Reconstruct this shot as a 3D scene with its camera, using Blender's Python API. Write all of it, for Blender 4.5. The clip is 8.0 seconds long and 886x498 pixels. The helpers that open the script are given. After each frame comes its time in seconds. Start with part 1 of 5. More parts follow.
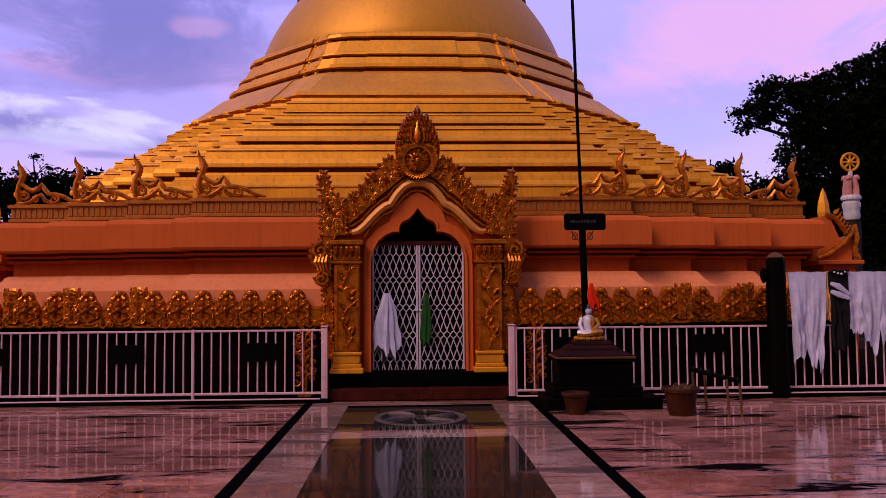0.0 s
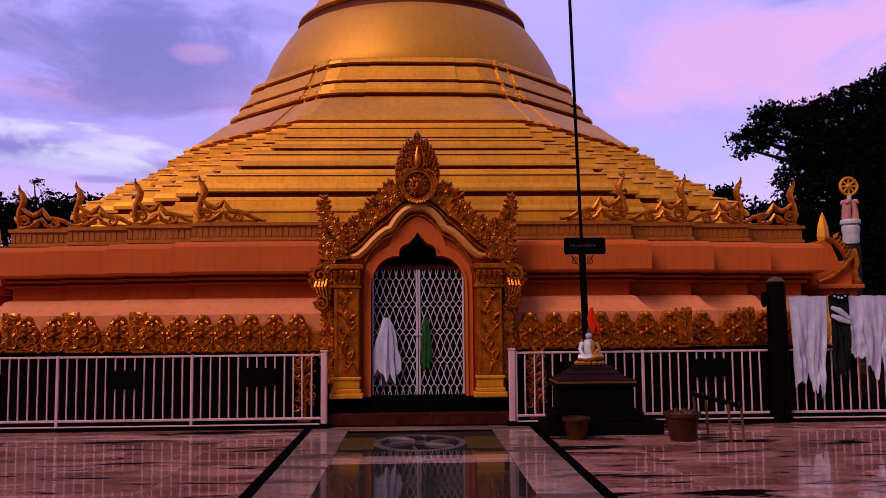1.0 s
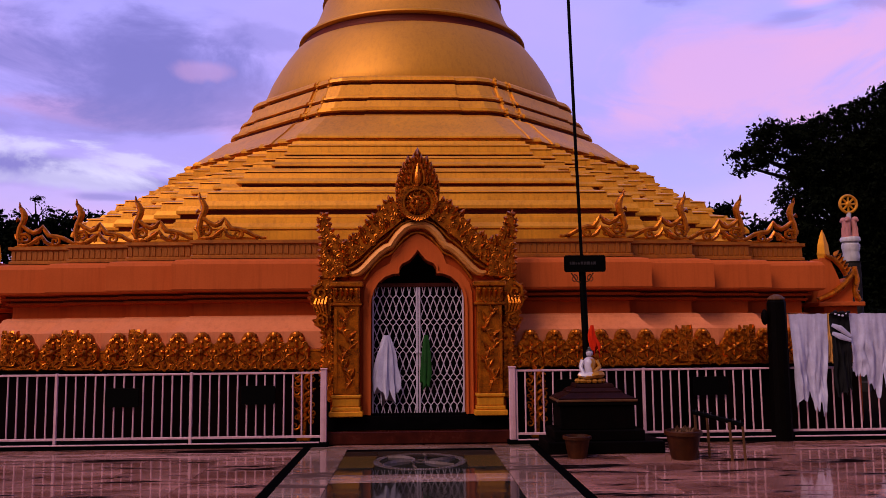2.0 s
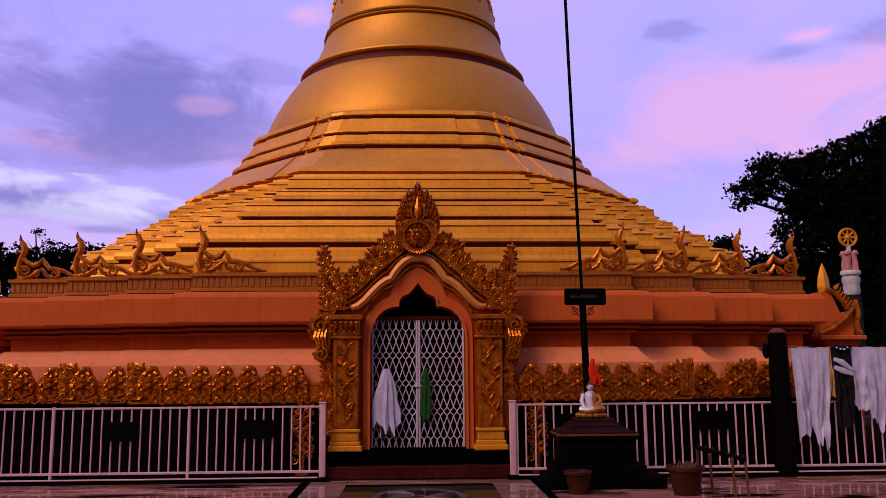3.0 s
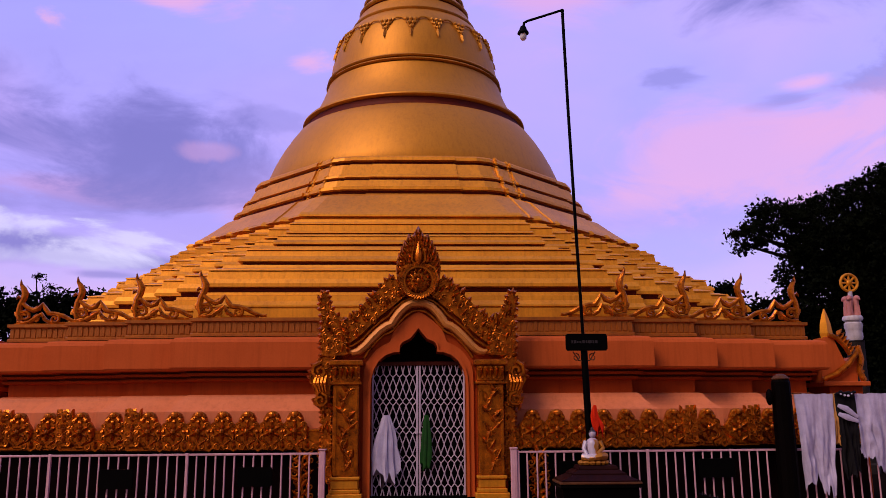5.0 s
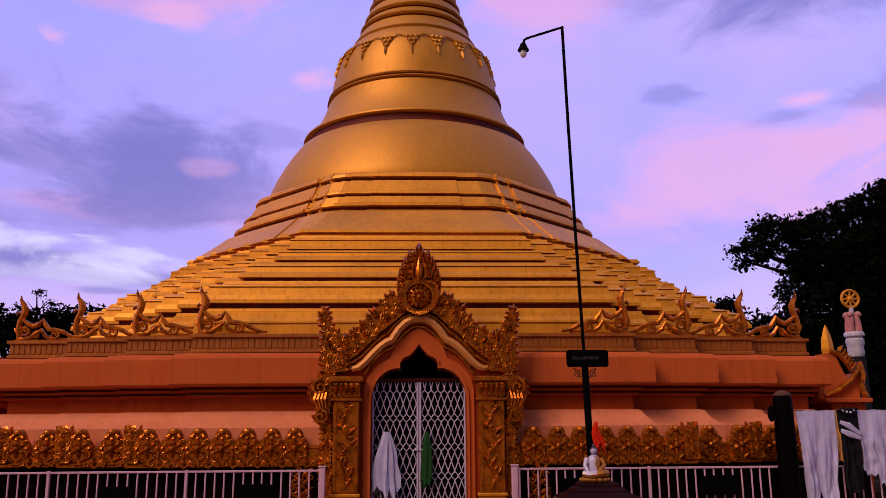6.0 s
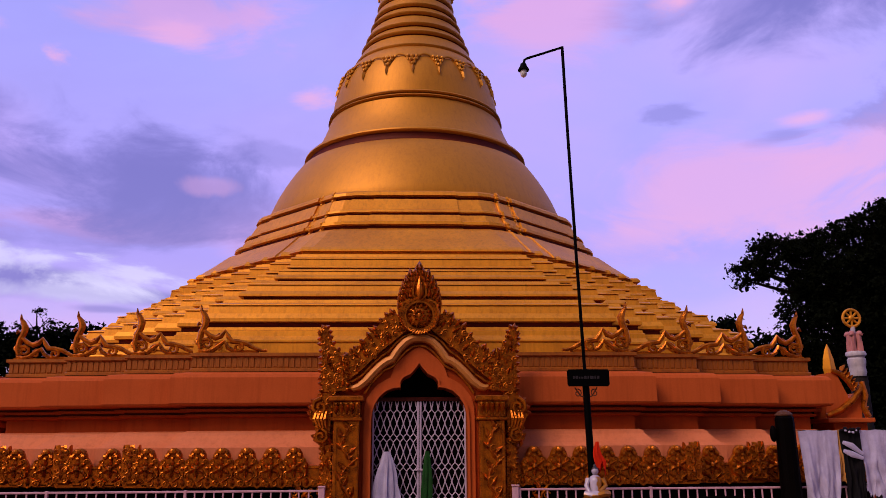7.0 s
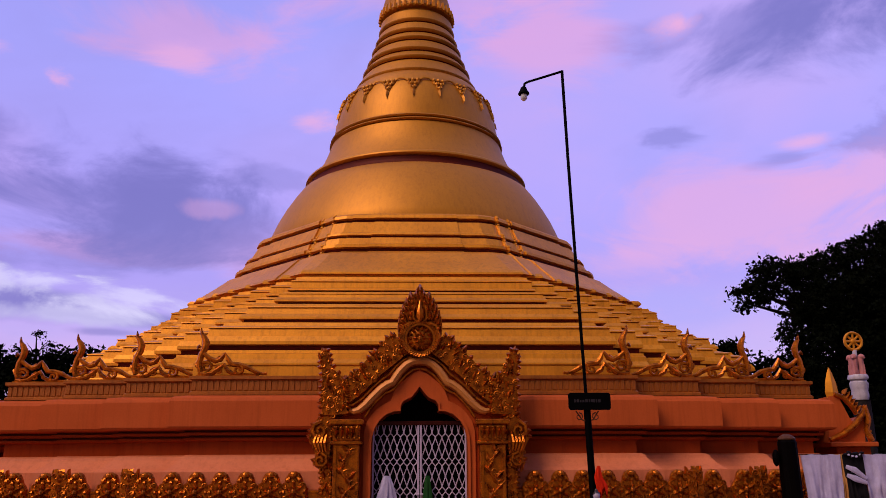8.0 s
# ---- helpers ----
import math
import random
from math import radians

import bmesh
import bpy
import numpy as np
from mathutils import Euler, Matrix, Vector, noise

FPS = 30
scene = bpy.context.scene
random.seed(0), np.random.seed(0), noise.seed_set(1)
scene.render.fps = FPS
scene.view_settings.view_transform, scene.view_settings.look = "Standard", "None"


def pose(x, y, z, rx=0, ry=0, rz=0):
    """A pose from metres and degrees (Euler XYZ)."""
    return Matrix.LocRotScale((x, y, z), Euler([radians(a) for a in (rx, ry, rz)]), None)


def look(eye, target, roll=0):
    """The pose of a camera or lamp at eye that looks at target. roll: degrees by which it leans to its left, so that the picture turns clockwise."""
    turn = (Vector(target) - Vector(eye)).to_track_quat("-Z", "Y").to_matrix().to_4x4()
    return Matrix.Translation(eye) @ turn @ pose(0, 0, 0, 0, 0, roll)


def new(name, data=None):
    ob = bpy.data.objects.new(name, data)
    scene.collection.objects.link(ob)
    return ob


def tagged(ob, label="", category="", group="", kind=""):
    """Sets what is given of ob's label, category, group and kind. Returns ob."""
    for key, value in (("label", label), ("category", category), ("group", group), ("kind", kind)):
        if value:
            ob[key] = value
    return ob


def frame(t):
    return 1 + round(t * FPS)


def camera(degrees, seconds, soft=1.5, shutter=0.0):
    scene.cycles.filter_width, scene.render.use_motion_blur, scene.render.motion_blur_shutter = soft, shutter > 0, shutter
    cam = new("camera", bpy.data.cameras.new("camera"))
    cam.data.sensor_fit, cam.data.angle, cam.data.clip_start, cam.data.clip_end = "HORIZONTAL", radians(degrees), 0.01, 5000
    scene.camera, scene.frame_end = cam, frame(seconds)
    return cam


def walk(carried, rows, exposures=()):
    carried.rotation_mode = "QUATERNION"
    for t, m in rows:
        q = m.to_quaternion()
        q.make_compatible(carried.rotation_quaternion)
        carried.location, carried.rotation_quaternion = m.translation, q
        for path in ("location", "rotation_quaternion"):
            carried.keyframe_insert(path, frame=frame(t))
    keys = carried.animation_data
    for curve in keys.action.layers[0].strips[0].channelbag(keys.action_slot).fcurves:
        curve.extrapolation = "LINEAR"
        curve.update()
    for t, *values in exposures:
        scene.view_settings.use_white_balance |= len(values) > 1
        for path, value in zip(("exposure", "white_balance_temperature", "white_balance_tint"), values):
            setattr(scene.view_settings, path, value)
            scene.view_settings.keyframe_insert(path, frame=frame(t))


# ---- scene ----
# ---- camera: it stands on the wet court and tilts up ----
cam = camera(56.5, 8.0, soft=0.85)
EYE = (-0.07, 0.0, 1.6)
YAW, ROLL = -2.1, -0.47
ROWS = [
    (0.0, 2.94, 0.0, 0.0),
    (0.5, 3.59, -0.01, -0.01),
    (1.0, 4.63, -0.02, -0.04),
    (1.5, 5.16, -0.02, -0.05),
    (1.7, 5.44, -0.02, -0.04),
    (2.8, 7.49, -0.04, 0.02),
    (3.0, 8.14, -0.04, 0.03),
    (3.5, 8.75, -0.03, 0.05),
    (4.0, 9.31, -0.03, 0.05),
    (4.5, 10.27, -0.03, 0.08),
    (4.7, 10.72, -0.02, 0.08),
    (5.8, 12.18, 0.01, 0.08),
    (6.0, 12.38, 0.02, 0.08),
    (6.5, 13.02, 0.04, 0.10),
    (7.0, 13.69, 0.05, 0.13),
    (7.5, 14.37, 0.06, 0.14),
    (8.0, 15.27, 0.08, 0.16),
]
walk(cam, [(t, pose(*EYE, 0, 0, YAW + y) @ pose(0, 0, 0, 90 + p) @ pose(0, 0, 0, 0, 0, ROLL + r)) for t, p, y, r in ROWS],
     ((0.0, 0.08), (1.5, 0.02), (3.5, 0.0), (6.5, 0.0), (8.0, -0.10)))

# ---- world: dusk sky with violet and pink clouds, afterglow behind the camera ----
world = bpy.data.worlds.new("dusk")
scene.world = world
world.use_nodes = True


class Nodes:
    """Short hand for a node tree."""

    def __init__(self, tree):
        self.tree = tree
        tree.nodes.clear()

    def add(self, kind, **inputs):
        n = self.tree.nodes.new(kind)
        for key, value in inputs.items():
            self.put(n, key, value)
        return n

    def put(self, n, key, value):
        if key.startswith("i") and key[1:].isdigit():
            socket = n.inputs[int(key[1:])]
        else:
            socket = n.inputs[key.replace("_", " ")]
        if isinstance(value, bpy.types.NodeSocket):
            self.tree.links.new(value, socket)
        else:
            socket.default_value = value

    def ramp(self, fac, stops, mode="LINEAR"):
        n = self.tree.nodes.new("ShaderNodeValToRGB")
        n.color_ramp.interpolation = mode
        el = n.color_ramp.elements
        while len(el) < len(stops):
            el.new(0.5)
        for e, (at, col) in zip(el, stops):
            e.position = at
            e.color = (*col, 1) if len(col) == 3 else col
        self.tree.links.new(fac, n.inputs[0])
        return n.outputs[0]

    def math(self, op, a, b=0.0, clamp=False):
        n = self.tree.nodes.new("ShaderNodeMath")
        n.operation, n.use_clamp = op, clamp
        self.put(n, "i0", a)
        self.put(n, "i1", b)
        return n.outputs[0]

    def mix(self, fac, a, b, mode="MIX"):
        n = self.tree.nodes.new("ShaderNodeMix")
        n.data_type, n.blend_type = "RGBA", mode
        for key, v in (("i0", fac), ("i6", a), ("i7", b)):
            self.put(n, key, (*v, 1) if isinstance(v, tuple) and len(v) == 3 else v)
        return n.outputs[2]

    def noise(self, vec, scale, detail=4.0, rough=0.55, distort=0.0):
        n = self.add("ShaderNodeTexNoise", Vector=vec, Scale=scale, Detail=detail, Roughness=rough, Distortion=distort)
        return n.outputs[0]


def sky():
    g = Nodes(world.node_tree)
    co = g.add("ShaderNodeTexCoord").outputs["Generated"]
    x, y, z = g.add("ShaderNodeSeparateXYZ", Vector=co).outputs
    up = g.math("MAXIMUM", z, 0.0)
    # clouds lie on a plane above: stretch towards the horizon
    flat = g.math("ADD", up, 0.16)
    vec = g.add("ShaderNodeCombineXYZ", X=g.math("DIVIDE", x, flat), Y=g.math("DIVIDE", y, flat), Z=0.35).outputs[0]

    # cloud noise drawn out along the horizon
    lay = g.add("ShaderNodeCombineXYZ", X=x, Y=g.math("MULTIPLY", y, 0.4), Z=g.math("MULTIPLY", z, 2.1)).outputs[0]
    edge = g.noise(lay, 5.5, 8, 0.60, 0.6)
    front = g.ramp(y, [(0.0, (0, 0, 0)), (0.2, (1, 1, 1))])

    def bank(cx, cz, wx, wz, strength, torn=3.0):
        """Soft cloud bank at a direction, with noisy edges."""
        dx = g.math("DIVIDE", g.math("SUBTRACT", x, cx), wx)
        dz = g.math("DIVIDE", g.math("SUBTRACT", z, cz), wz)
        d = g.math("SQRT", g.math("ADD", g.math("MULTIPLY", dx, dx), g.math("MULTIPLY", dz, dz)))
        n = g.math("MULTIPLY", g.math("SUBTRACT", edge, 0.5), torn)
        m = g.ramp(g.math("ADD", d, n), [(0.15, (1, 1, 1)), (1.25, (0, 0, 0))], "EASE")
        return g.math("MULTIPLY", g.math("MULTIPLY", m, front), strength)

    blue = g.ramp(up, [(0.0, (0.62, 0.45, 0.88)), (0.14, (0.52, 0.40, 0.92)), (0.22, (0.41, 0.32, 0.92)), (0.32, (0.43, 0.35, 0.98)), (0.46, (0.38, 0.36, 1.0)), (1.0, (0.22, 0.24, 0.72))])
    n_pink = g.noise(vec, 0.75, 5, 0.5, 0.4)
    pink = g.ramp(n_pink, [(0.50, (0, 0, 0)), (0.70, (1, 1, 1))])
    col = g.mix(g.math("MULTIPLY", pink, 0.45), blue, (0.74, 0.40, 0.82))
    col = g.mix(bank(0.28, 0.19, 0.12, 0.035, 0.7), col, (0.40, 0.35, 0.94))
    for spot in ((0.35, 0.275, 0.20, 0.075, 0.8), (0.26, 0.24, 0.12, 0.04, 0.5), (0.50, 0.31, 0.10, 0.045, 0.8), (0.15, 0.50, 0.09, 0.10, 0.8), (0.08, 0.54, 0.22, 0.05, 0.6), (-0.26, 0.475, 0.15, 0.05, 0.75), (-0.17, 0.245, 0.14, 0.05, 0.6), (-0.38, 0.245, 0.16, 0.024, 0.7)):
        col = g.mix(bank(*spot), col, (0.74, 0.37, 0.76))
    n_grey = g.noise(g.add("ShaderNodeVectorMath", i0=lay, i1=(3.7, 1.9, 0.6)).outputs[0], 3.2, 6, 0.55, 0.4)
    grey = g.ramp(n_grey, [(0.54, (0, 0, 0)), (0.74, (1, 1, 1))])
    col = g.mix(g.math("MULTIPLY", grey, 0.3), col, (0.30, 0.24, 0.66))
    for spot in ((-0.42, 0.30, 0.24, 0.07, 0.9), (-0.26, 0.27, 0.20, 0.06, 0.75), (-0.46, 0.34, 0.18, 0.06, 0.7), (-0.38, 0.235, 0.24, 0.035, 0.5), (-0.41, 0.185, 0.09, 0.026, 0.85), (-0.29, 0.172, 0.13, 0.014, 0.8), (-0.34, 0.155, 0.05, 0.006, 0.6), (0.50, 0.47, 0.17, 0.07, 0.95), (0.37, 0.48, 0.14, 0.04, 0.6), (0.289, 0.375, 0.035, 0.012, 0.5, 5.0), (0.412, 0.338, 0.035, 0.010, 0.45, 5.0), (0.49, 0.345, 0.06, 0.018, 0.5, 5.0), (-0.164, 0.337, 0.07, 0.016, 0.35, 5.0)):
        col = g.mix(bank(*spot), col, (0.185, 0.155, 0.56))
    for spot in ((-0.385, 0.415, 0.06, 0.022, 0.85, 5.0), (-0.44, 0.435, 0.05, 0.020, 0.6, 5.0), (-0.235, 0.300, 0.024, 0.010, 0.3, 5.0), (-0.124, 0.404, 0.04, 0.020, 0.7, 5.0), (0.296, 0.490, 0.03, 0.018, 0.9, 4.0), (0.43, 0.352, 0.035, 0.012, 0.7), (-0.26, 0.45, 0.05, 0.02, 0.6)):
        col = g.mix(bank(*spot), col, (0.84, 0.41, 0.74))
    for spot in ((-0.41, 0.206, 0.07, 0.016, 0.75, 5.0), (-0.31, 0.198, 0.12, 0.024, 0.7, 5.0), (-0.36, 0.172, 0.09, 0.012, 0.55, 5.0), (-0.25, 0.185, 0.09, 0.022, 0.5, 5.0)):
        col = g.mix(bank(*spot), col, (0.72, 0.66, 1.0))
    # the dim, warm sky behind the camera after sunset
    west = g.ramp(g.math("MULTIPLY", y, -1.0), [(0.05, (0, 0, 0)), (0.7, (1, 1, 1))])
    col = g.mix(west, col, WEST)
    nish = g.add("ShaderNodeTexSky")
    nish.sky_type, nish.sun_disc = "NISHITA", False
    nish.sun_elevation, nish.sun_rotation = radians(SUN_EL), radians(SUN_ROT)
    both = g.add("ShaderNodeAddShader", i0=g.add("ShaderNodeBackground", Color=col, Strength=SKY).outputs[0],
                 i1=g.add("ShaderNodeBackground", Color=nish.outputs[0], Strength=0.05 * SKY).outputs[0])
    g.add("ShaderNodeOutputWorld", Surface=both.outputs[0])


SKY, SUN_EL, SUN_ROT = 1.04, 2.0, 227.0
WEST = (0.16, 0.11, 0.19)
sky()
sun_data = bpy.data.lights.new("sun", "SUN")
sun_data.energy, sun_data.angle, sun_data.color = 2.55, radians(30), (1.0, 0.72, 0.60)
sun = new("sun", sun_data)
sun.matrix_world = look((-27, -11, 40), (0, 14, 2))


# ---- materials ----
def material(name, build):
    m = bpy.data.materials.new(name)
    m.use_nodes = True
    g = Nodes(m.node_tree)
    b = g.add("ShaderNodeBsdfPrincipled")
    build(g, b)
    g.add("ShaderNodeOutputMaterial", Surface=b.outputs[0])
    return m


def surface(name, dark, light, rough=(0.4, 0.6), metal=0.0, scale=3.0, fine=40.0, bump=0.15, spec=0.5, streak=0.0, vary=0.0, stain=None, coat=0.0):
    """Paint, stone or metal with two scales of variation in its colour, gloss and relief."""

    def build(g, b):
        co = g.add("ShaderNodeTexCoord").outputs["Object"]
        big = g.noise(co, scale, 5, 0.6)
        small = g.noise(co, fine, 4, 0.6)
        f = g.math("ADD", g.math("MULTIPLY", big, 0.65), g.math("MULTIPLY", small, 0.35))
        col = g.ramp(f, [(0.30, dark), (0.70, light)])
        if streak:
            lines = g.add("ShaderNodeMapping", Vector=co, Scale=(6.0, 6.0, 0.35)).outputs[0]
            s = g.ramp(g.noise(lines, 2.2, 5, 0.65), [(0.48, (0, 0, 0)), (0.75, (1, 1, 1))])
            col = g.mix(g.math("MULTIPLY", s, streak), col, stain or tuple(c * 0.35 for c in dark))
        if vary:
            rnd = g.add("ShaderNodeObjectInfo").outputs["Random"]
            k = g.math("MULTIPLY_ADD", rnd, vary)
            g.put(k.node, "i2", 1 - vary / 2)
            col = g.mix(1.0, col, g.add("ShaderNodeCombineColor", Red=k, Green=k, Blue=k).outputs[0], "MULTIPLY")
        g.put(b, "Base_Color", col)
        r = g.math("MULTIPLY_ADD", big, rough[1] - rough[0])
        g.put(r.node, "i2", rough[0])
        g.put(b, "Roughness", r)
        g.put(b, "Metallic", metal)
        g.put(b, "Specular_IOR_Level", spec)
        if coat:
            g.put(b, "Coat_Weight", coat)
            g.put(b, "Coat_Roughness", 0.15)
        if bump:
            g.put(b, "Normal", g.add("ShaderNodeBump", Strength=bump, Distance=0.01, Height=small).outputs[0])

    return material(name, build)


GOLD = surface("gold_paint", (0.54, 0.200, 0.006), (0.80, 0.330, 0.011), (0.42, 0.58), 0.56, 1.2, 30, 0.15, streak=0.5, stain=(0.30, 0.092, 0.004))
BELL = surface("gold_bell", (0.44, 0.175, 0.006), (0.57, 0.24, 0.010), (0.48, 0.60), 0.55, 0.8, 24, 0.1, streak=0.4, stain=(0.29, 0.10, 0.005))
ORNATE = surface("gold_relief", (0.085, 0.011, 0.0008), (0.78, 0.215, 0.007), (0.22, 0.36), 0.82, 9, 60, 0.35)
BAND = surface("aged_gold_band", (0.26, 0.068, 0.003), (0.42, 0.125, 0.006), (0.45, 0.6), 0.4, 2.5, 45, 0.2, streak=0.55, stain=(0.11, 0.026, 0.002))
WALL = surface("orange_wall_paint", (0.29, 0.038, 0.005), (0.38, 0.056, 0.008), (0.6, 0.8), 0.0, 0.9, 35, 0.15, spec=0.08, streak=0.45, stain=(0.16, 0.022, 0.003))
CREAM = surface("pale_orange_paint", (0.40, 0.074, 0.014), (0.51, 0.102, 0.022), (0.6, 0.8), 0.0, 1.4, 40, 0.12, spec=0.08, streak=0.4, stain=(0.25, 0.043, 0.008))
APRON = surface("pale_flared_apron", (0.52, 0.145, 0.055), (0.66, 0.205, 0.085), (0.5, 0.65), 0.0, 1.6, 40, 0.12, spec=0.2, streak=0.4, stain=(0.33, 0.08, 0.025))
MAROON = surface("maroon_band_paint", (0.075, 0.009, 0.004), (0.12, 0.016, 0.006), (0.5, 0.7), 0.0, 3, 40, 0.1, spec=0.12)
# Red plinth taken near-black: the shade behind the railing is painted in.
SHADEPLINTH = surface("dark_red_plinth", (0.0016, 0.0005, 0.0006), (0.005, 0.0009, 0.0011), (0.7, 0.9), 0.0, 2, 30, 0.2, spec=0.03)
REDSTEP = surface("red_granite", (0.010, 0.0016, 0.0012), (0.060, 0.010, 0.006), (0.15, 0.35), 0.0, 5, 60, 0.08, spec=0.08)
BLACKSTONE = surface("black_granite", (0.0008, 0.0008, 0.001), (0.003, 0.0025, 0.003), (0.3, 0.5), 0.0, 8, 90, 0.03, spec=0.0)
RAIL = surface("white_rail_paint", (0.43, 0.225, 0.275), (0.63, 0.38, 0.44), (0.35, 0.55), 0.0, 4, 50, 0.1, streak=0.5, stain=(0.22, 0.08, 0.075))
LATTICE = surface("white_lattice_paint", (0.34, 0.27, 0.37), (0.52, 0.44, 0.56), (0.35, 0.5), 0.0, 4, 50, 0.1, streak=0.5, stain=(0.16, 0.10, 0.11))
BLACK = surface("black_enamel", (0.0005, 0.0005, 0.0005), (0.0014, 0.0012, 0.0014), (0.5, 0.7), 0.0, 4, 40, 0.1, spec=0.03)
DARKWOOD = surface("dark_wood", (0.0005, 0.0003, 0.0003), (0.0018, 0.0007, 0.0006), (0.55, 0.75), 0.0, 5, 60, 0.25, spec=0.03)
REDWOOD = surface("dark_red_lacquer", (0.006, 0.0009, 0.0009), (0.022, 0.0035, 0.003), (0.4, 0.6), 0.0, 6, 60, 0.2, spec=0.08)
# Near-black plaster: the lack of light inside is put into its colour.
UNLITROOM = surface("dark_interior_plaster", (0.002, 0.0016, 0.002), (0.005, 0.004, 0.0045), (0.8, 0.95), 0.0, 2, 30, 0.1, spec=0.03)
WHITECLOTH = surface("white_cotton", (0.27, 0.245, 0.38), (0.54, 0.51, 0.70), (0.8, 0.95), 0.0, 4, 120, 0.3, streak=0.6, stain=(0.22, 0.18, 0.28))
GREENCLOTH = surface("green_satin", (0.002, 0.022, 0.002), (0.008, 0.09, 0.008), (0.5, 0.7), 0.0, 6, 120, 0.3, spec=0.2, streak=0.6)
REDCLOTH = surface("orange_red_cloth", (0.42, 0.008, 0.002), (0.72, 0.030, 0.004), (0.7, 0.9), 0.0, 6, 120, 0.3, spec=0.1, streak=0.6)
MARBLEWHITE = surface("white_marble", (0.36, 0.33, 0.38), (0.58, 0.54, 0.60), (0.3, 0.5), 0.0, 6, 60, 0.05, streak=0.5, stain=(0.2, 0.17, 0.19))
PINKSTONE = surface("pink_sandstone", (0.34, 0.12, 0.12), (0.50, 0.20, 0.19), (0.6, 0.8), 0.0, 6, 60, 0.3)
CLAY = surface("brown_clay", (0.012, 0.0025, 0.001), (0.065, 0.016, 0.003), (0.35, 0.6), 0.0, 5, 50, 0.3, spec=0.12, streak=0.6)
SOIL = surface("soil", (0.004, 0.0025, 0.002), (0.010, 0.0065, 0.005), (0.8, 1.0), 0.0, 20, 90, 0.6, spec=0.0)
WOOD = surface("worn_wood", (0.045, 0.016, 0.006), (0.11, 0.042, 0.015), (0.5, 0.7), 0.0, 5, 70, 0.3, spec=0.15)
# Leaves and bark near-black: backlit dusk shade is put into their base colour.
SHADELEAF = surface("leaf", (0.0015, 0.0022, 0.001), (0.004, 0.006, 0.0022), (0.75, 0.9), 0.0, 2, 20, 0.1, spec=0.02)
SHADEBARK = surface("bark", (0.002, 0.0014, 0.001), (0.006, 0.004, 0.003), (0.8, 0.95), 0.0, 4, 30, 0.6, spec=0.03)
GREYTEXT = surface("grey_lettering", (0.016, 0.014, 0.016), (0.035, 0.03, 0.035), (0.5, 0.6), 0.0, 4, 40, 0.0, spec=0.1)
PALEGOLD = surface("pale_gold_moulding", (0.46, 0.165, 0.022), (0.64, 0.255, 0.042), (0.5, 0.65), 0.25, 3, 40, 0.2, streak=0.4, stain=(0.26, 0.075, 0.01))
GLASS = surface("milky_lamp_glass", (0.55, 0.55, 0.52), (0.65, 0.65, 0.62), (0.15, 0.25), 0.0, 4, 40, 0.0)


